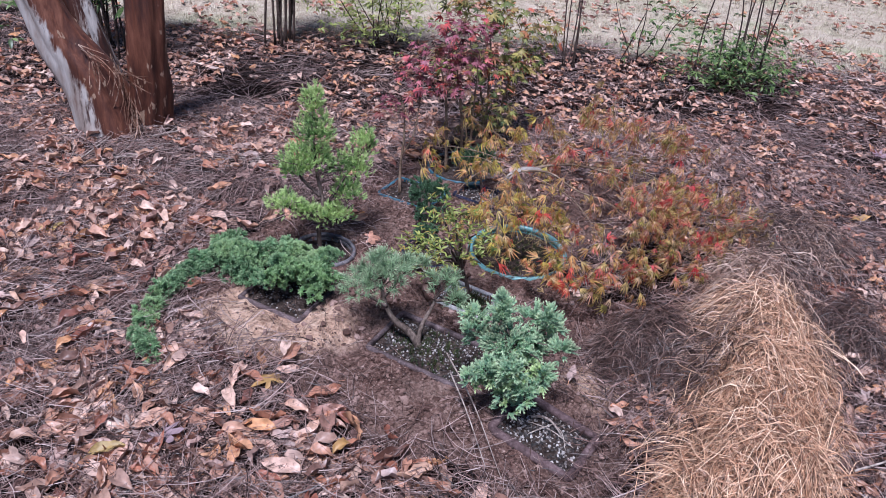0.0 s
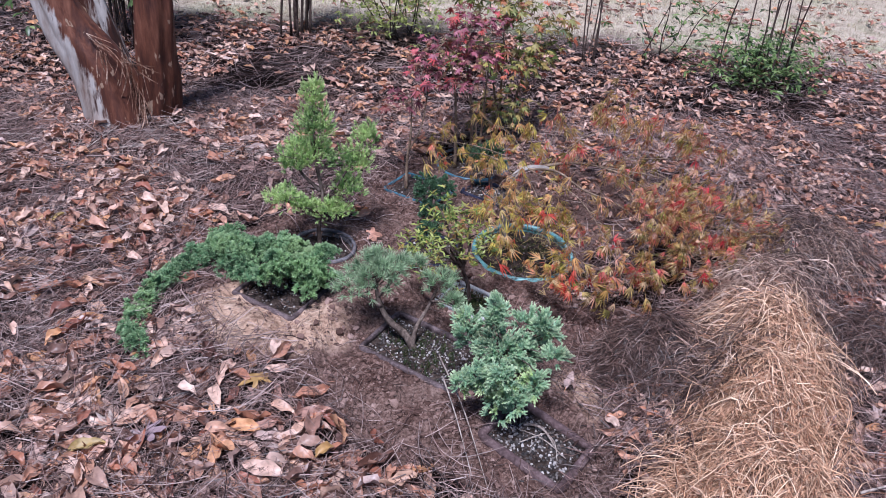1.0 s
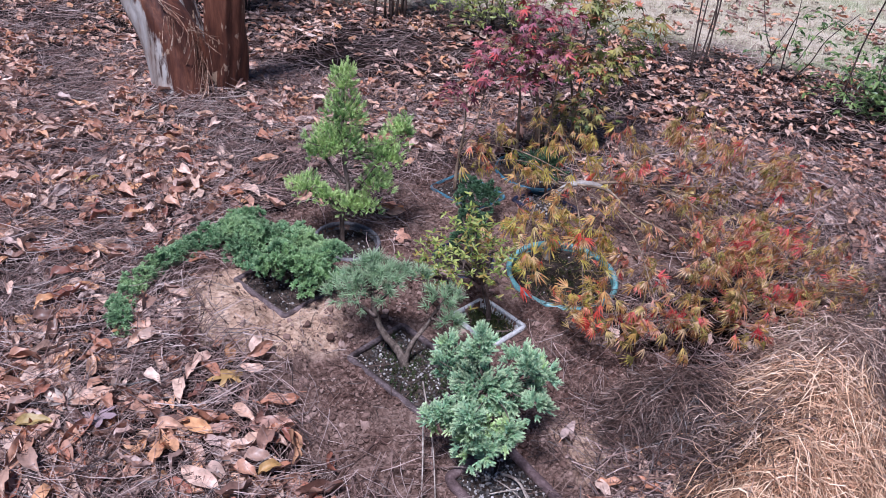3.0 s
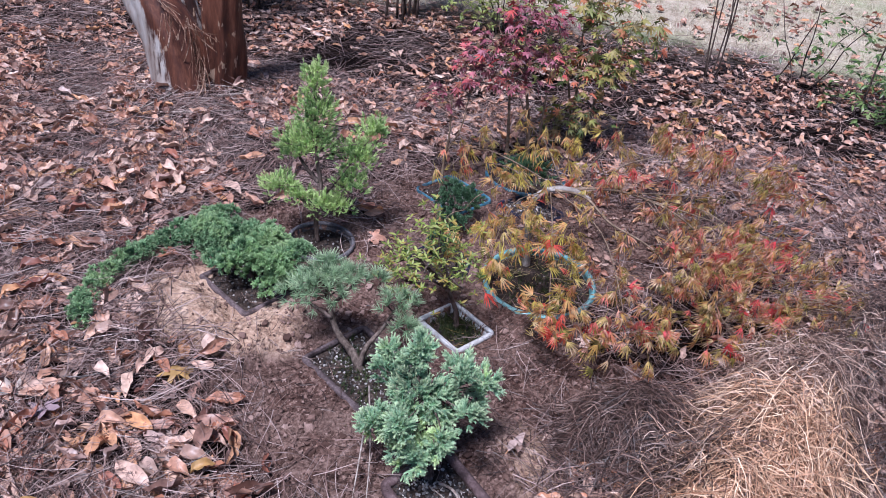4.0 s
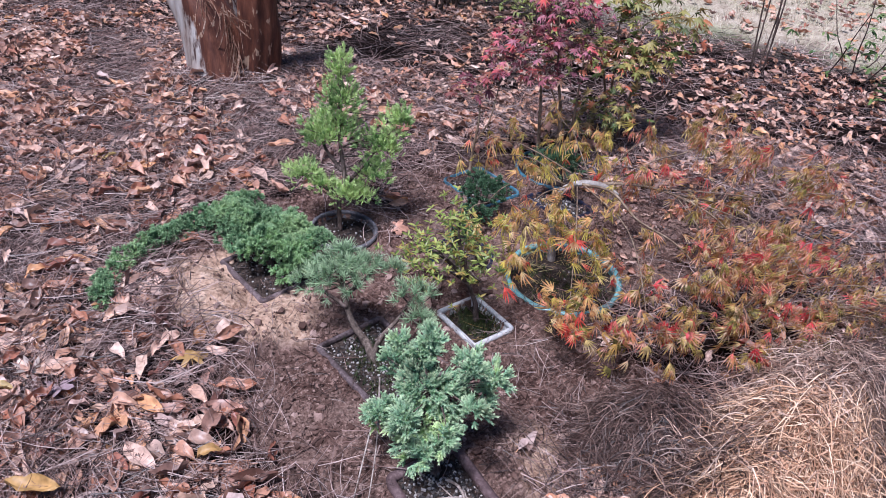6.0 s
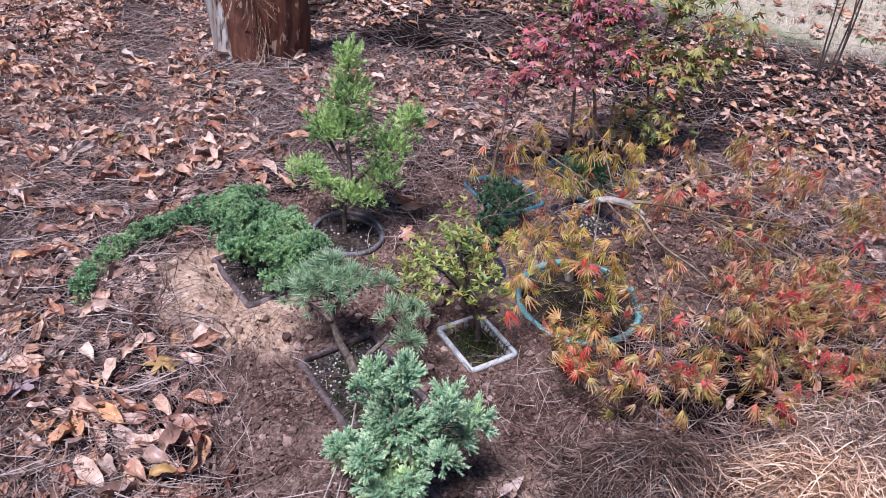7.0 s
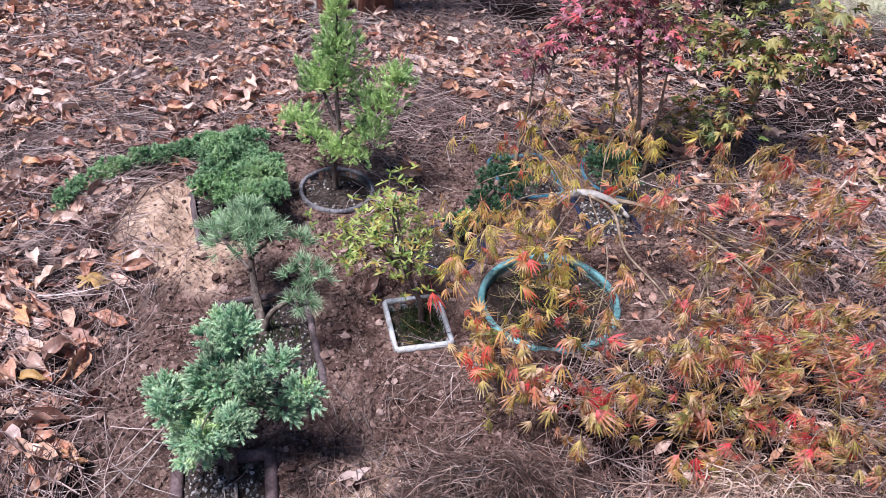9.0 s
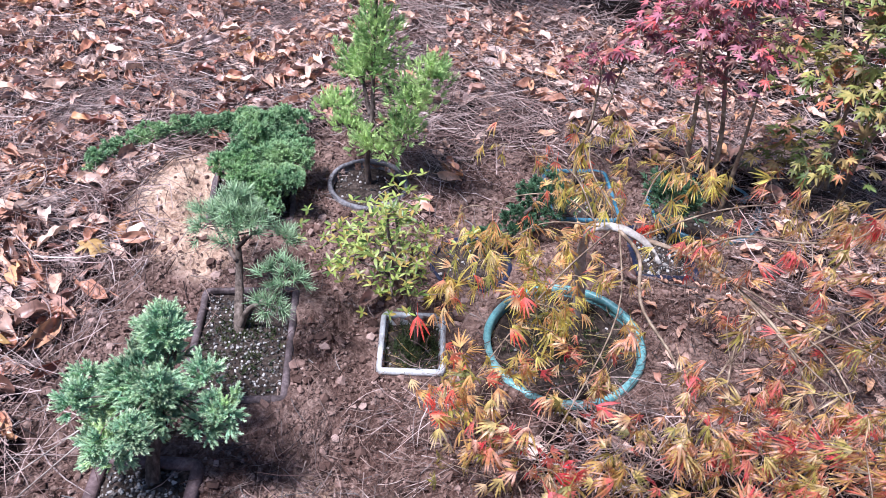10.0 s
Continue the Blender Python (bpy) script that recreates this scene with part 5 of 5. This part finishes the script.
crape_myrtle()
upright_juniper()
creeping_juniper()
blue_juniper()
twin_pine()
yellow_shrub()
dwarf_evergreen()
navy_pot_plant()
weeping_maple()
maple("thin_maple", "thin single-stem maple sapling with a few dark red leaves", [([[0.0, 2.815, -0.04], [0.0, 2.83, 0.1], [0.01, 2.84, 0.22], [0.005, 2.85, 0.36]], [0.008, 0.006, 0.004, 0.002], 6), ([[0.005, 2.835, 0.14], [0.05, 2.84, 0.24], [0.07, 2.85, 0.38]], [0.004, 0.002], 5)], [((-0.04, 2.85, 0.34), (0.07, 0.06, 0.05)), ((0.05, 2.86, 0.4), (0.05, 0.05, 0.05))], 44, M_PURPLE_ONE, 0.034)
maple("purple_maple", "clump of thin-stemmed maples with purple-red leaves", [([[0.22, 3.04, -0.05], [0.21, 3.04, 0.15], [0.19, 3.03, 0.35], [0.14, 3.02, 0.55]], [0.008, 0.006, 0.002], 6), ([[0.29, 3.08, -0.05], [0.28, 3.07, 0.2], [0.24, 3.05, 0.42], [0.22, 3.05, 0.6]], [0.009, 0.006, 0.002], 6), ([[0.33, 3.1, -0.05], [0.33, 3.1, 0.2], [0.33, 3.08, 0.45]], [0.008, 0.005, 0.002], 6), ([[0.31, 3.02, -0.05], [0.29, 3.01, 0.2], [0.21, 2.99, 0.4]], [0.006, 0.004, 0.002], 6)], [((0.15, 3.0, 0.5), (0.15, 0.12, 0.09)), ((0.24, 3.05, 0.6), (0.15, 0.12, 0.09)), ((0.05, 2.98, 0.44), (0.09, 0.09, 0.06)), ((0.3, 3.05, 0.47), (0.12, 0.1, 0.08)), ((0.2, 3.0, 0.38), (0.14, 0.09, 0.05))], 470, M_PURPLE_ONE, 0.027)
maple("green_maple", "bushy maple turning from green to gold and rust", [([[0.44, 3.4, -0.05], [0.44, 3.39, 0.2], [0.42, 3.37, 0.5]], [0.01, 0.006, 0.003], 6), ([[0.5, 3.43, -0.05], [0.52, 3.4, 0.2], [0.58, 3.38, 0.5]], [0.009, 0.006, 0.003], 6), ([[0.46, 3.44, -0.05], [0.4, 3.42, 0.25], [0.3, 3.4, 0.55]], [0.008, 0.005, 0.002], 6)], [((0.45, 3.33, 0.33), (0.2, 0.14, 0.15)), ((0.55, 3.38, 0.52), (0.2, 0.16, 0.12)), ((0.35, 3.38, 0.62), (0.22, 0.16, 0.1)), ((0.48, 3.27, 0.17), (0.14, 0.1, 0.1)), ((0.62, 3.36, 0.38), (0.1, 0.12, 0.1)), ((0.27, 3.32, 0.34), (0.13, 0.1, 0.14)), ((0.38, 3.25, 0.12), (0.12, 0.09, 0.08))], 600, M_GREEN_ONE, 0.034)
cane_bush("cane_bush", "clump of dark upright canes at the lawn's edge", (-0.66, 4.72), 13, 1.5, 0.04, 90, M_BUSH, 0.4, 1.5, 0.13, 0.06, 0.008)
cane_bush("cane_bush", "dark leafy cane clump behind the crape myrtle", (-1.62, 4.45), 20, 1.5, 0.1, 260, M_BUSH, 0.25, 1.3, 0.3, 0.07, 0.007)
cane_bush("cane_bush", "few slender bare stems with drooping leaf tips", (1.12, 4.52), 5, 1.2, 0.04, 24, M_BUSH, 0.4, 1.2, 0.09, 0.05, 0.0045)
cane_bush("nandina_bush", "green nandina clump with leafy base and tall canes", (2.1, 4.36), 9, 1.1, 0.05, 400, M_BUSH, 0.0, 0.24, 0.3, 0.042, 0.005, -0.05)
cane_bush("nandina_bush", "thin arching nandina shoots with sparse blue-green leaves", (1.55, 4.64), 5, 0.45, 0.16, 46, M_BUSH, 0.1, 0.45, 0.22, 0.042, 0.004)
cane_bush("yellow_bush", "bright yellow-green leafy bush at the lawn's edge", (0.0, 4.8), 10, 0.7, 0.14, 760, M_BUSH_YELLOW, 0.08, 0.75, 0.34, 0.036, 0.004)
cane_bush("cane_bush", "dark evergreen shrub deep in the bed", (-2.55, 4.6), 8, 0.8, 0.12, 120, M_BUSH, 0.05, 0.7, 0.4, 0.06, 0.008)


# ---- litter: needles, leaves, clods, twigs ----
def laid(p, lift=0.0, tilt=0.15):
    """Places on the land and turns that follow it, any way round."""
    k = len(p)
    up = land_up(p[:, 0], p[:, 1]) + rng.normal(0, tilt, (k, 3))
    a = rng.uniform(0, 6.283, k)
    return np.column_stack([p, land(p[:, 0], p[:, 1]) + lift]), turns(np.column_stack([np.cos(a), np.sin(a), np.zeros(k)]) - up * 0, up)


def draped(name, templates, p, size, material, lift=0.004, label="", category="pine needles", stray=0.35):
    """Needles strewn at p along slow swirls, bent to the land beneath."""
    k = len(p)
    a = 9.0 * grain(p[:, 0], p[:, 1], 0.42, 5) + 4.0 * grain(p[:, 0], p[:, 1], 0.17, 8) + rng.normal(0, stray, k)
    turn = turns(np.column_stack([np.cos(a), np.sin(a), np.zeros(k)]), np.tile([0.0, 0.0, 1.0], (k, 1)))
    v, f, r, t = spread(templates, np.column_stack([p, np.full(k, lift)]), turn, size)
    v[:, 2] += land(v[:, 0], v[:, 1])
    return tagged(new(name, mesh_of(name, v, f, material, False, rnd=r, tip=t)), label, category, kind="stuff")


def bed(x, y):
    return (1 - 0.985 * soil_at(x, y)) * (1 - 0.96 * clay_at(x, y)) * (1 - 0.85 * lawn_at(x, y)) * ~in_pot(x, y, 0.01)


def thin(x, y):
    return bed(x, y) * np.clip(0.65 + 0.5 * ripple(x, y, 0.15, 0.6, 5), 0.15, 1) * (1 - 0.6 * bell(x, y, 0.95, 2.2, 0.4, 0.25, 20, 2))


patches = [needle_patch(k, 22, 0.14, 0.055, 0.0018, 0.035) for k in range(12)]
p = sample(4800, -2.0, 2.2, 0.8, 3.6, thin)
draped("pine_needles", patches, p, rng.uniform(0.75, 1.25, len(p)), M_NEEDLE, 0.004, "brown and grey fallen pine needles matted over the bed")
far_patches = [needle_patch(k + 50, 14, 0.15, 0.07, 0.0021, 0.02) for k in range(6)]
p = np.vstack([sample(1700, -3.6, 3.6, 3.5, 5.1, bed), sample(500, -3.4, -2.0, 1.2, 3.6, bed), sample(400, 2.2, 3.4, 1.2, 3.6, bed)])
draped("pine_needles", far_patches, p, rng.uniform(0.8, 1.3, len(p)), M_NEEDLE, 0.004, "fallen pine needles under the far shrubs")

# the heap of fresh straw, and the older straw beside it
heap = [straw_patch(k + 90, 22, 0.2, 0.05, 0.0018, 0.1) for k in range(16)]
p = sample(850, 0.3, 2.0, 0.7, 2.8, lambda x, y: np.clip((pile(x, y) - 0.03) * 22, 0, 1) * np.clip(1.15 - 1.1 * grain(x, y, 0.13, 3), 0.25, 1) * ~in_pot(x, y, 0.02))
upper = p[:, 1] + 0.25 * (grain(p[:, 0], p[:, 1], 0.16, 4) - 0.5) + rng.normal(0, 0.06, len(p)) > 1.86
size = rng.uniform(0.6, 1.1, len(p))
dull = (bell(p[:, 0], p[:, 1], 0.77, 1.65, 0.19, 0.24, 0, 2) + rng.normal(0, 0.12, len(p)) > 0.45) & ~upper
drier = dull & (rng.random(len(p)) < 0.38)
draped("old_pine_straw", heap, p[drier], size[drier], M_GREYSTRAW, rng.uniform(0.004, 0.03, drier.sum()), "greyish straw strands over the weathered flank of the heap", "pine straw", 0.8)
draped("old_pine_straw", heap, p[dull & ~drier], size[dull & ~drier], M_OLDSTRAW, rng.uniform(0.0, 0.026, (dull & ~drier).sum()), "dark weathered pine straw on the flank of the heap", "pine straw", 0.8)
p, size, upper = p[~dull], size[~dull], upper[~dull]
draped("pine_straw_pile", heap, p[~upper], size[~upper], M_STRAW, rng.uniform(0.0, 0.026, (~upper).sum()), "raked pile of tan pine straw in a long heap", "pine straw", 0.8)
draped("pine_straw_pile", heap, p[upper], size[upper], M_GREYSTRAW, rng.uniform(0.0, 0.026, upper.sum()), "duller upper end of the raked pine straw heap", "pine straw", 0.8)
p = sample(620, 0.3, 2.2, 1.2, 2.9, lambda x, y: np.clip((old_pile(x, y) - 0.008) * 25 + 0.06 * bell(x, y, 0.75, 2.0, 0.3, 0.2, 20, 2) + (pile(x, y) - 0.012) * 16, 0, 1) * (1 - straw_at(x, y)) * ~in_pot(x, y, 0.02))
size, far = rng.uniform(0.45, 0.95, len(p)), (p[:, 0] > 1.18) & (p[:, 1] > 2.1) & (rng.random(len(p)) < 0.5)
draped("old_pine_straw", heap, p[~far], size[~far], M_OLDSTRAW, rng.uniform(0.0, 0.016, (~far).sum()), "weathered grey-brown pine straw beside the fresh heap", "pine straw")
draped("old_pine_straw", heap, p[far], size[far], M_GREYSTRAW, 0.002, "pale greyish pine straw spread behind the heap", "pine straw")

# dead leaves
leaf_shapes = [dry_leaf(0.1, 0.037, 0.25, 0.25, 0.2), dry_leaf(0.105, 0.036, -0.2, 0.4, -0.5), dry_leaf(0.088, 0.034, 0.5, 0.55, 0.8), dry_leaf(0.108, 0.042, 0.15, 0.15, 0.3), dry_leaf(0.08, 0.036, -0.45, 0.5, 0.4), dry_leaf(0.095, 0.03, 0.6, 0.8, -0.9), dry_leaf(0.07, 0.033, 0.3, 0.3, 0.1), dry_leaf(0.112, 0.038, 0.35, 0.5, 1.2)]
maple_shapes = [lobed_leaf(0.06, 5, 0.5, 0.5, 4.2), lobed_leaf(0.055, 7, 0.55, -0.3, 4.4)]
all_shapes = leaf_shapes * 3 + maple_shapes


def leafy(x, y):
    heapd = np.clip(2.2 * grain(x, y, 0.3, 6) + 0.8 * grain(x, y, 0.12, 7) - 0.75, 0.1, 1)
    return bed(x, y) * heapd * (1 - 0.93 * straw_at(x, y)) * (1 - 0.88 * bell(x, y, 0.78, 2.02, 0.42, 0.32, 0, 2)) * (1 - 0.6 * bell(x, y, 1.0, 2.68, 0.45, 0.36, 0, 2))


near = sample(300, -1.15, 0.25, 1.0, 2.35, leafy)
tilt = 0.5
at, turn = laid(near, rng.uniform(0.006, 0.028, len(near)), tilt)
one_meshes = [mesh_of("fallen_leaf", v, f, M_LITTER_ONE) for v, f in all_shapes]
for k in range(len(near)):
    ob = new("fallen_leaf", one_meshes[int(rng.integers(len(one_meshes)))])
    m = np.eye(4)
    m[:3, :3], m[:3, 3] = turn[k] * rng.uniform(0.6, 1.15), at[k]
    ob.matrix_world = Matrix(m.tolist())
    tagged(ob, "dry curled brown leaf lying on pine needles", "fallen leaf", "fallen leaves")


p = sample(520, -1.15, 0.25, 1.0, 2.35, leafy)
at, turn = laid(p, rng.uniform(0.004, 0.022, len(p)), 0.4)
tagged(new("leaf_litter", spread_mesh("leaf_litter", all_shapes, at, turn, rng.uniform(0.5, 1.0, len(p)), M_LITTER)), "flat decayed leaves under the fresher ones", "leaf litter", kind="stuff")


def elsewhere(x, y):
    return leafy(x, y) * ~((x > -1.15) & (x < 0.25) & (y > 1.0) & (y < 2.35))


p = np.vstack([sample(6200, -2.6, 2.4, 0.8, 3.6, elsewhere), sample(350, -2.3, -0.5, 2.1, 3.3, elsewhere), sample(450, 1.15, 2.6, 1.5, 3.5, lambda x, y: bed(x, y) * np.clip(2.4 * grain(x, y, 0.25, 11) - 0.7, 0.1, 1) * (1 - 0.9 * straw_at(x, y))), sample(4600, -3.6, 4.2, 3.5, 5.0, elsewhere), sample(300, -3.6, -2.5, 1.0, 3.6, elsewhere)])
at, turn = laid(p, rng.uniform(0.006, 0.03, len(p)), tilt)
small = np.where((p[:, 0] > 0.4) | (p[:, 1] > 3.3), 0.74, 1.0)
tagged(new("leaf_litter", spread_mesh("leaf_litter", all_shapes, at, turn, small * rng.uniform(0.5, 1.05, len(p)), M_LITTER)), "drift of dry brown, tan and rust leaves over the bed", "leaf litter", kind="stuff")
p = sample(3200, -4.5, 7.5, 4.6, 9.0, lambda x, y: lawn_at(x, y) * np.clip(0.2 + 0.6 * ripple(x, y, 0.4, 1.4, 25), 0.02, 1))
at, turn = laid(p, 0.02, 0.35)
tagged(new("lawn_leaves", spread_mesh("lawn_leaves", all_shapes, at, turn, rng.uniform(0.5, 0.95, len(p)), M_LITTER)), "scattered brown leaves on the dormant lawn", "leaf litter", kind="stuff")

p = sample(110, 0.35, 1.1, 2.25, 3.1, lambda x, y: soil_at(x, y) * ~in_pot(x, y, 0.02))
at, turn = laid(p, 0.008, 0.4)
tagged(new("leaf_litter", spread_mesh("leaf_litter", leaf_shapes, at, turn, rng.uniform(0.25, 0.5, len(p)), M_LITTER)), "small brown leaves scattered on soil beneath the weeping maple", "leaf litter", kind="stuff")

# lawn
tuft = []
for k in range(6):
    r, items = random.Random(k), []
    for _ in range(10):
        v, f = blade(r.uniform(0.018, 0.04), 0.0035, 0.01, 1)
        v = rotated(v, 0, -r.uniform(0.1, 0.9), r.uniform(0, 6.28)) + [r.gauss(0, 0.03), r.gauss(0, 0.03), 0]
        items.append((v, f))
    tuft.append(join(items))
p = sample(7500, -4.5, 7.0, 4.5, 8.5, lambda x, y: lawn_at(x, y) * np.clip(1.4 - (y - 4.5) * 0.25, 0.2, 1))
at, turn = laid(p, 0.0, 0.05)
tagged(new("lawn_grass", spread_mesh("lawn_grass", tuft, at, turn, rng.uniform(0.8, 1.4, len(p)), M_GRASS, False)), "short pale dormant lawn grass", "grass", kind="stuff")

# crumbled soil
def crumbly(x, y):
    return soil_at(x, y) * np.clip(0.55 + 0.5 * ripple(x, y, 0.08, 0.4, 33), 0.15, 1) * (1 - 0.85 * clay_at(x, y)) * ~in_pot(x, y, 0.004)


p = sample(15000, -0.8, 1.2, 1.05, 3.4, crumbly)
at, turn = laid(p, 0.0, 0.8)
sz = 0.004 + 0.009 * rng.random(len(p)) ** 2.5
at[:, 2] += sz * 0.2
tagged(new("soil_crumbs", spread_mesh("soil_crumbs", [crumb(k) for k in range(12)], at, turn, sz, M_CLOD, False)), "loose fine crumbs of reddish-brown soil", "soil", kind="stuff")
p = np.vstack([sample(2300, -0.8, 1.2, 1.05, 3.4, crumbly), sample(170, 0.5, 1.0, 2.5, 3.0, lambda x, y: bell(x, y, 0.72, 2.76, 0.16, 0.13, 0, 2) * ~in_pot(x, y, 0.004))])
at, turn = laid(p, 0.0, 0.6)
sz = 0.007 + 0.024 * rng.random(len(p)) ** 3.2
at[:, 2] += sz * 0.1
shapes = [stone(k + 20, 0.7) for k in range(8)]
order = np.argsort(np.hypot(at[:, 0] - 0.15, at[:, 1] - 1.7) - 30 * sz)
near, rest = order[:300], order[300:]
tagged(new("soil_clods", spread_mesh("soil_clods", shapes, at[rest], turn[rest], sz[rest], M_CLOD, False)), "rounded clods of reddish-brown soil round the pots", "soil", kind="stuff")
clods = [mesh_of("clod", v, f, M_CLOD_ONE, False) for v, f in shapes]
for k, q in enumerate(near):
    ob = part("clod", clods[k % 8], ground_sheet)
    m = np.eye(4)
    m[:3, :3], m[:3, 3] = turn[q] * sz[q], at[q]
    ob.matrix_basis = Matrix(m.tolist())
bits = [needle_patch(k + 150, 5, 0.07, 0.04, 0.0016, 0.006) for k in range(6)]
p = sample(1500, -0.7, 1.2, 1.1, 3.3, lambda x, y: soil_at(x, y) * (0.25 + 0.75 * (x > 0.3)) * ~in_pot(x, y, -0.01))
at, turn = laid(p, 0.004)
tagged(new("needle_bits", spread_mesh("needle_bits", bits, at, turn, rng.uniform(0.6, 1.2, len(p)), M_OLDSTRAW, False)), "stray dry needles and rootlets on bare soil", "pine needles", kind="stuff")


def stick(points, r, label="thin dry grey twig lying on the mulch"):
    v, f = tube(points, [r, r * 0.5], 6, 12, 0.25)
    tagged(new("twig", mesh_of("twig", v, f, M_TWIG)), label, "twig", "twigs")


for k in range(46):
    x, y = rng.uniform(-1.75, -0.55), rng.uniform(2.75, 3.25)
    a, long = rng.normal(0.1, 0.7), rng.uniform(0.1, 0.4)
    q = [[x + math.cos(a) * long * s, y + math.sin(a) * long * s + 0.03 * math.sin(3 * s), 0] for s in (-0.5, 0, 0.5)]
    stick([[u, w, float(land(u, w)) + 0.015 + 0.008 * (k % 3)] for u, w, _ in q], rng.uniform(0.002, 0.006))
stick([[0.1, 1.56, 0.05], [0.13, 1.4, 0.05], [0.16, 1.22, 0.03]], 0.0026, "pale dry straw stalk leaning on the soil")
stick([[0.09, 1.6, 0.09], [0.15, 1.42, 0.06], [0.2, 1.2, 0.01]], 0.0026, "pale dry straw stalk leaning on the soil")
for a, b in (((0.29, 1.42, 0.0), (0.42, 1.32, -0.012)), ((0.3, 1.36, 0.004), (0.4, 1.4, 0.0)), ((0.37, 1.41, 0.002), (0.395, 1.31, -0.01))):
    stick([a, [(a[0] + b[0]) / 2 + 0.01, (a[1] + b[1]) / 2, (a[2] + b[2]) / 2 + 0.012], b], 0.0019, "thin pale dead twig lying on pot grit")
stick([[1.12, 1.16, 0.06], [1.25, 1.2, 0.06], [1.38, 1.28, 0.05]], 0.004, "broken grey stick on the straw pile")

# single leaves that stand out from the rest
M_YELLOW_ONE = leaf_mat("yellow_fallen_leaf", [(0.42, 0.19, 0.06), (0.46, 0.26, 0.09), (0.38, 0.27, 0.1)], 0.5, 0.15, True, 45.0, 0.35)
M_PALE_ONE = leaf_mat("pale_fallen_leaf", [(0.4, 0.32, 0.28), (0.52, 0.42, 0.33), (0.36, 0.29, 0.28)], 0.5, 0.15, True, 45.0, 0.25)
M_MAUVE_ONE = leaf_mat("mauve_fallen_leaf", [(0.28, 0.18, 0.2), (0.36, 0.27, 0.28), (0.22, 0.12, 0.13)], 0.5, 0.12, True, 45.0, 0.3)
for x, y, lift, size, spin, shape, material, label in (
    (-1.27, 2.366, 0.03, 0.9, 20, 0, M_YELLOW_ONE, "bright yellow oval leaf on the mulch"),
    (-0.152, 3.549, 0.03, 0.8, 70, 8, M_YELLOW_ONE, "yellow-green maple leaf on dark mulch"),
    (-1.162, 1.929, 0.025, 1.0, 10, 8, M_MAUVE_ONE, "mauve maple leaf on pine needles"),
    (-0.41, 1.545, 0.04, 1.1, 130, 8, M_YELLOW_ONE, "orange-yellow maple leaf on a small leaf drift"),
    (-0.757, 1.379, 0.03, 1.0, 200, 9, M_PALE_ONE, "whitish curled maple leaf on pine needles"),
    (-0.666, 1.353, 0.03, 1.25, 310, 9, M_MAUVE_ONE, "grey-mauve lobed leaf on pine needles"),
    (-0.206, 1.29, 0.03, 0.75, 40, 4, M_YELLOW_ONE, "tan curled leaf standing on pine needles"),
    (0.945, 1.51, 0.06, 0.5, 90, 6, M_PALE_ONE, "small cream leaf on the straw pile"),
    (0.968, 1.478, 0.058, 0.5, 20, 4, M_LITTER_ONE, "small rust leaf on the straw pile"),
    (0.99, 1.78, 0.055, 0.75, 110, 2, M_LITTER_ONE, "curled brown leaf on the straw pile"),
    (1.057, 1.735, 0.055, 0.7, 75, 1, M_LITTER_ONE, "tan oval leaf on the straw pile"),
    (0.905, 1.62, 0.05, 0.55, 140, 6, M_LITTER_ONE, "small tan leaf on the straw pile"),
    (1.09, 1.345, 0.06, 0.8, 60, 9, M_MAUVE_ONE, "dark mauve lobed leaf on the straw pile"),
    (1.968, 2.577, 0.03, 0.85, 10, 3, M_YELLOW_ONE, "yellow oval leaf among brown litter"),
    (2.414, 3.196, 0.03, 0.9, 50, 9, M_MAUVE_ONE, "pale lilac maple leaf among brown litter"),
    (-0.783, 1.288, 0.03, 0.9, 15, 1, M_YELLOW_ONE, "golden-brown leaf on pine needles"),
    (0.055, 2.2, 0.03, 1.0, 25, 2, M_LITTER_ONE, "rust-brown curled leaf on bare soil by the shrub"),
    (-0.5, 1.08, 0.04, 1.15, 20, 7, M_YELLOW_ONE, "large golden-brown curled leaf on a thick leaf drift"),
):
    v, f = (leaf_shapes + maple_shapes)[shape]
    ob = new("fallen_leaf", mesh_of("fallen_leaf", v * size, f, material))
    ob.matrix_world = pose(x, y, float(land(x, y)) + lift, 8, -6, spin)
    tagged(ob, label, "fallen leaf", "fallen leaves")

v, f = tube([[0.16, 3.3, 0.0], [0.28, 3.285, 0.02], [0.38, 3.28, 0.015], [0.5, 3.25, -0.005]], [0.02, 0.017, 0.012], 9, 18, 0.25)
tagged(new("fallen_branch", mesh_of("fallen_branch", v, f, M_WOOD)), "short brown fallen branch lying behind the maple pots", "branch")

# thinner litter round the edges of the bed
p = sample(7000, -4.8, 4.8, -2.0, 5.0, lambda x, y: bed(x, y) * ~((x > -2.1) & (x < 2.3) & (y > 0.75)))
at, turn = laid(p, 0.004)
tagged(new("pine_needles", spread_mesh("pine_needles", far_patches, at, turn, rng.uniform(0.9, 1.5, len(p)), M_NEEDLE, False)), "matted pine needles at the edge of the bed", "pine needles", kind="stuff")
p = sample(4600, -4.8, 4.8, -2.0, 5.0, lambda x, y: bed(x, y) * ~((x > -2.6) & (x < 2.4) & (y > 0.75)))
at, turn = laid(p, 0.015, 0.4)
tagged(new("leaf_litter", spread_mesh("leaf_litter", all_shapes, at, turn, rng.uniform(0.6, 1.1, len(p)), M_LITTER)), "dry brown leaves at the edge of the bed", "leaf litter", kind="stuff")
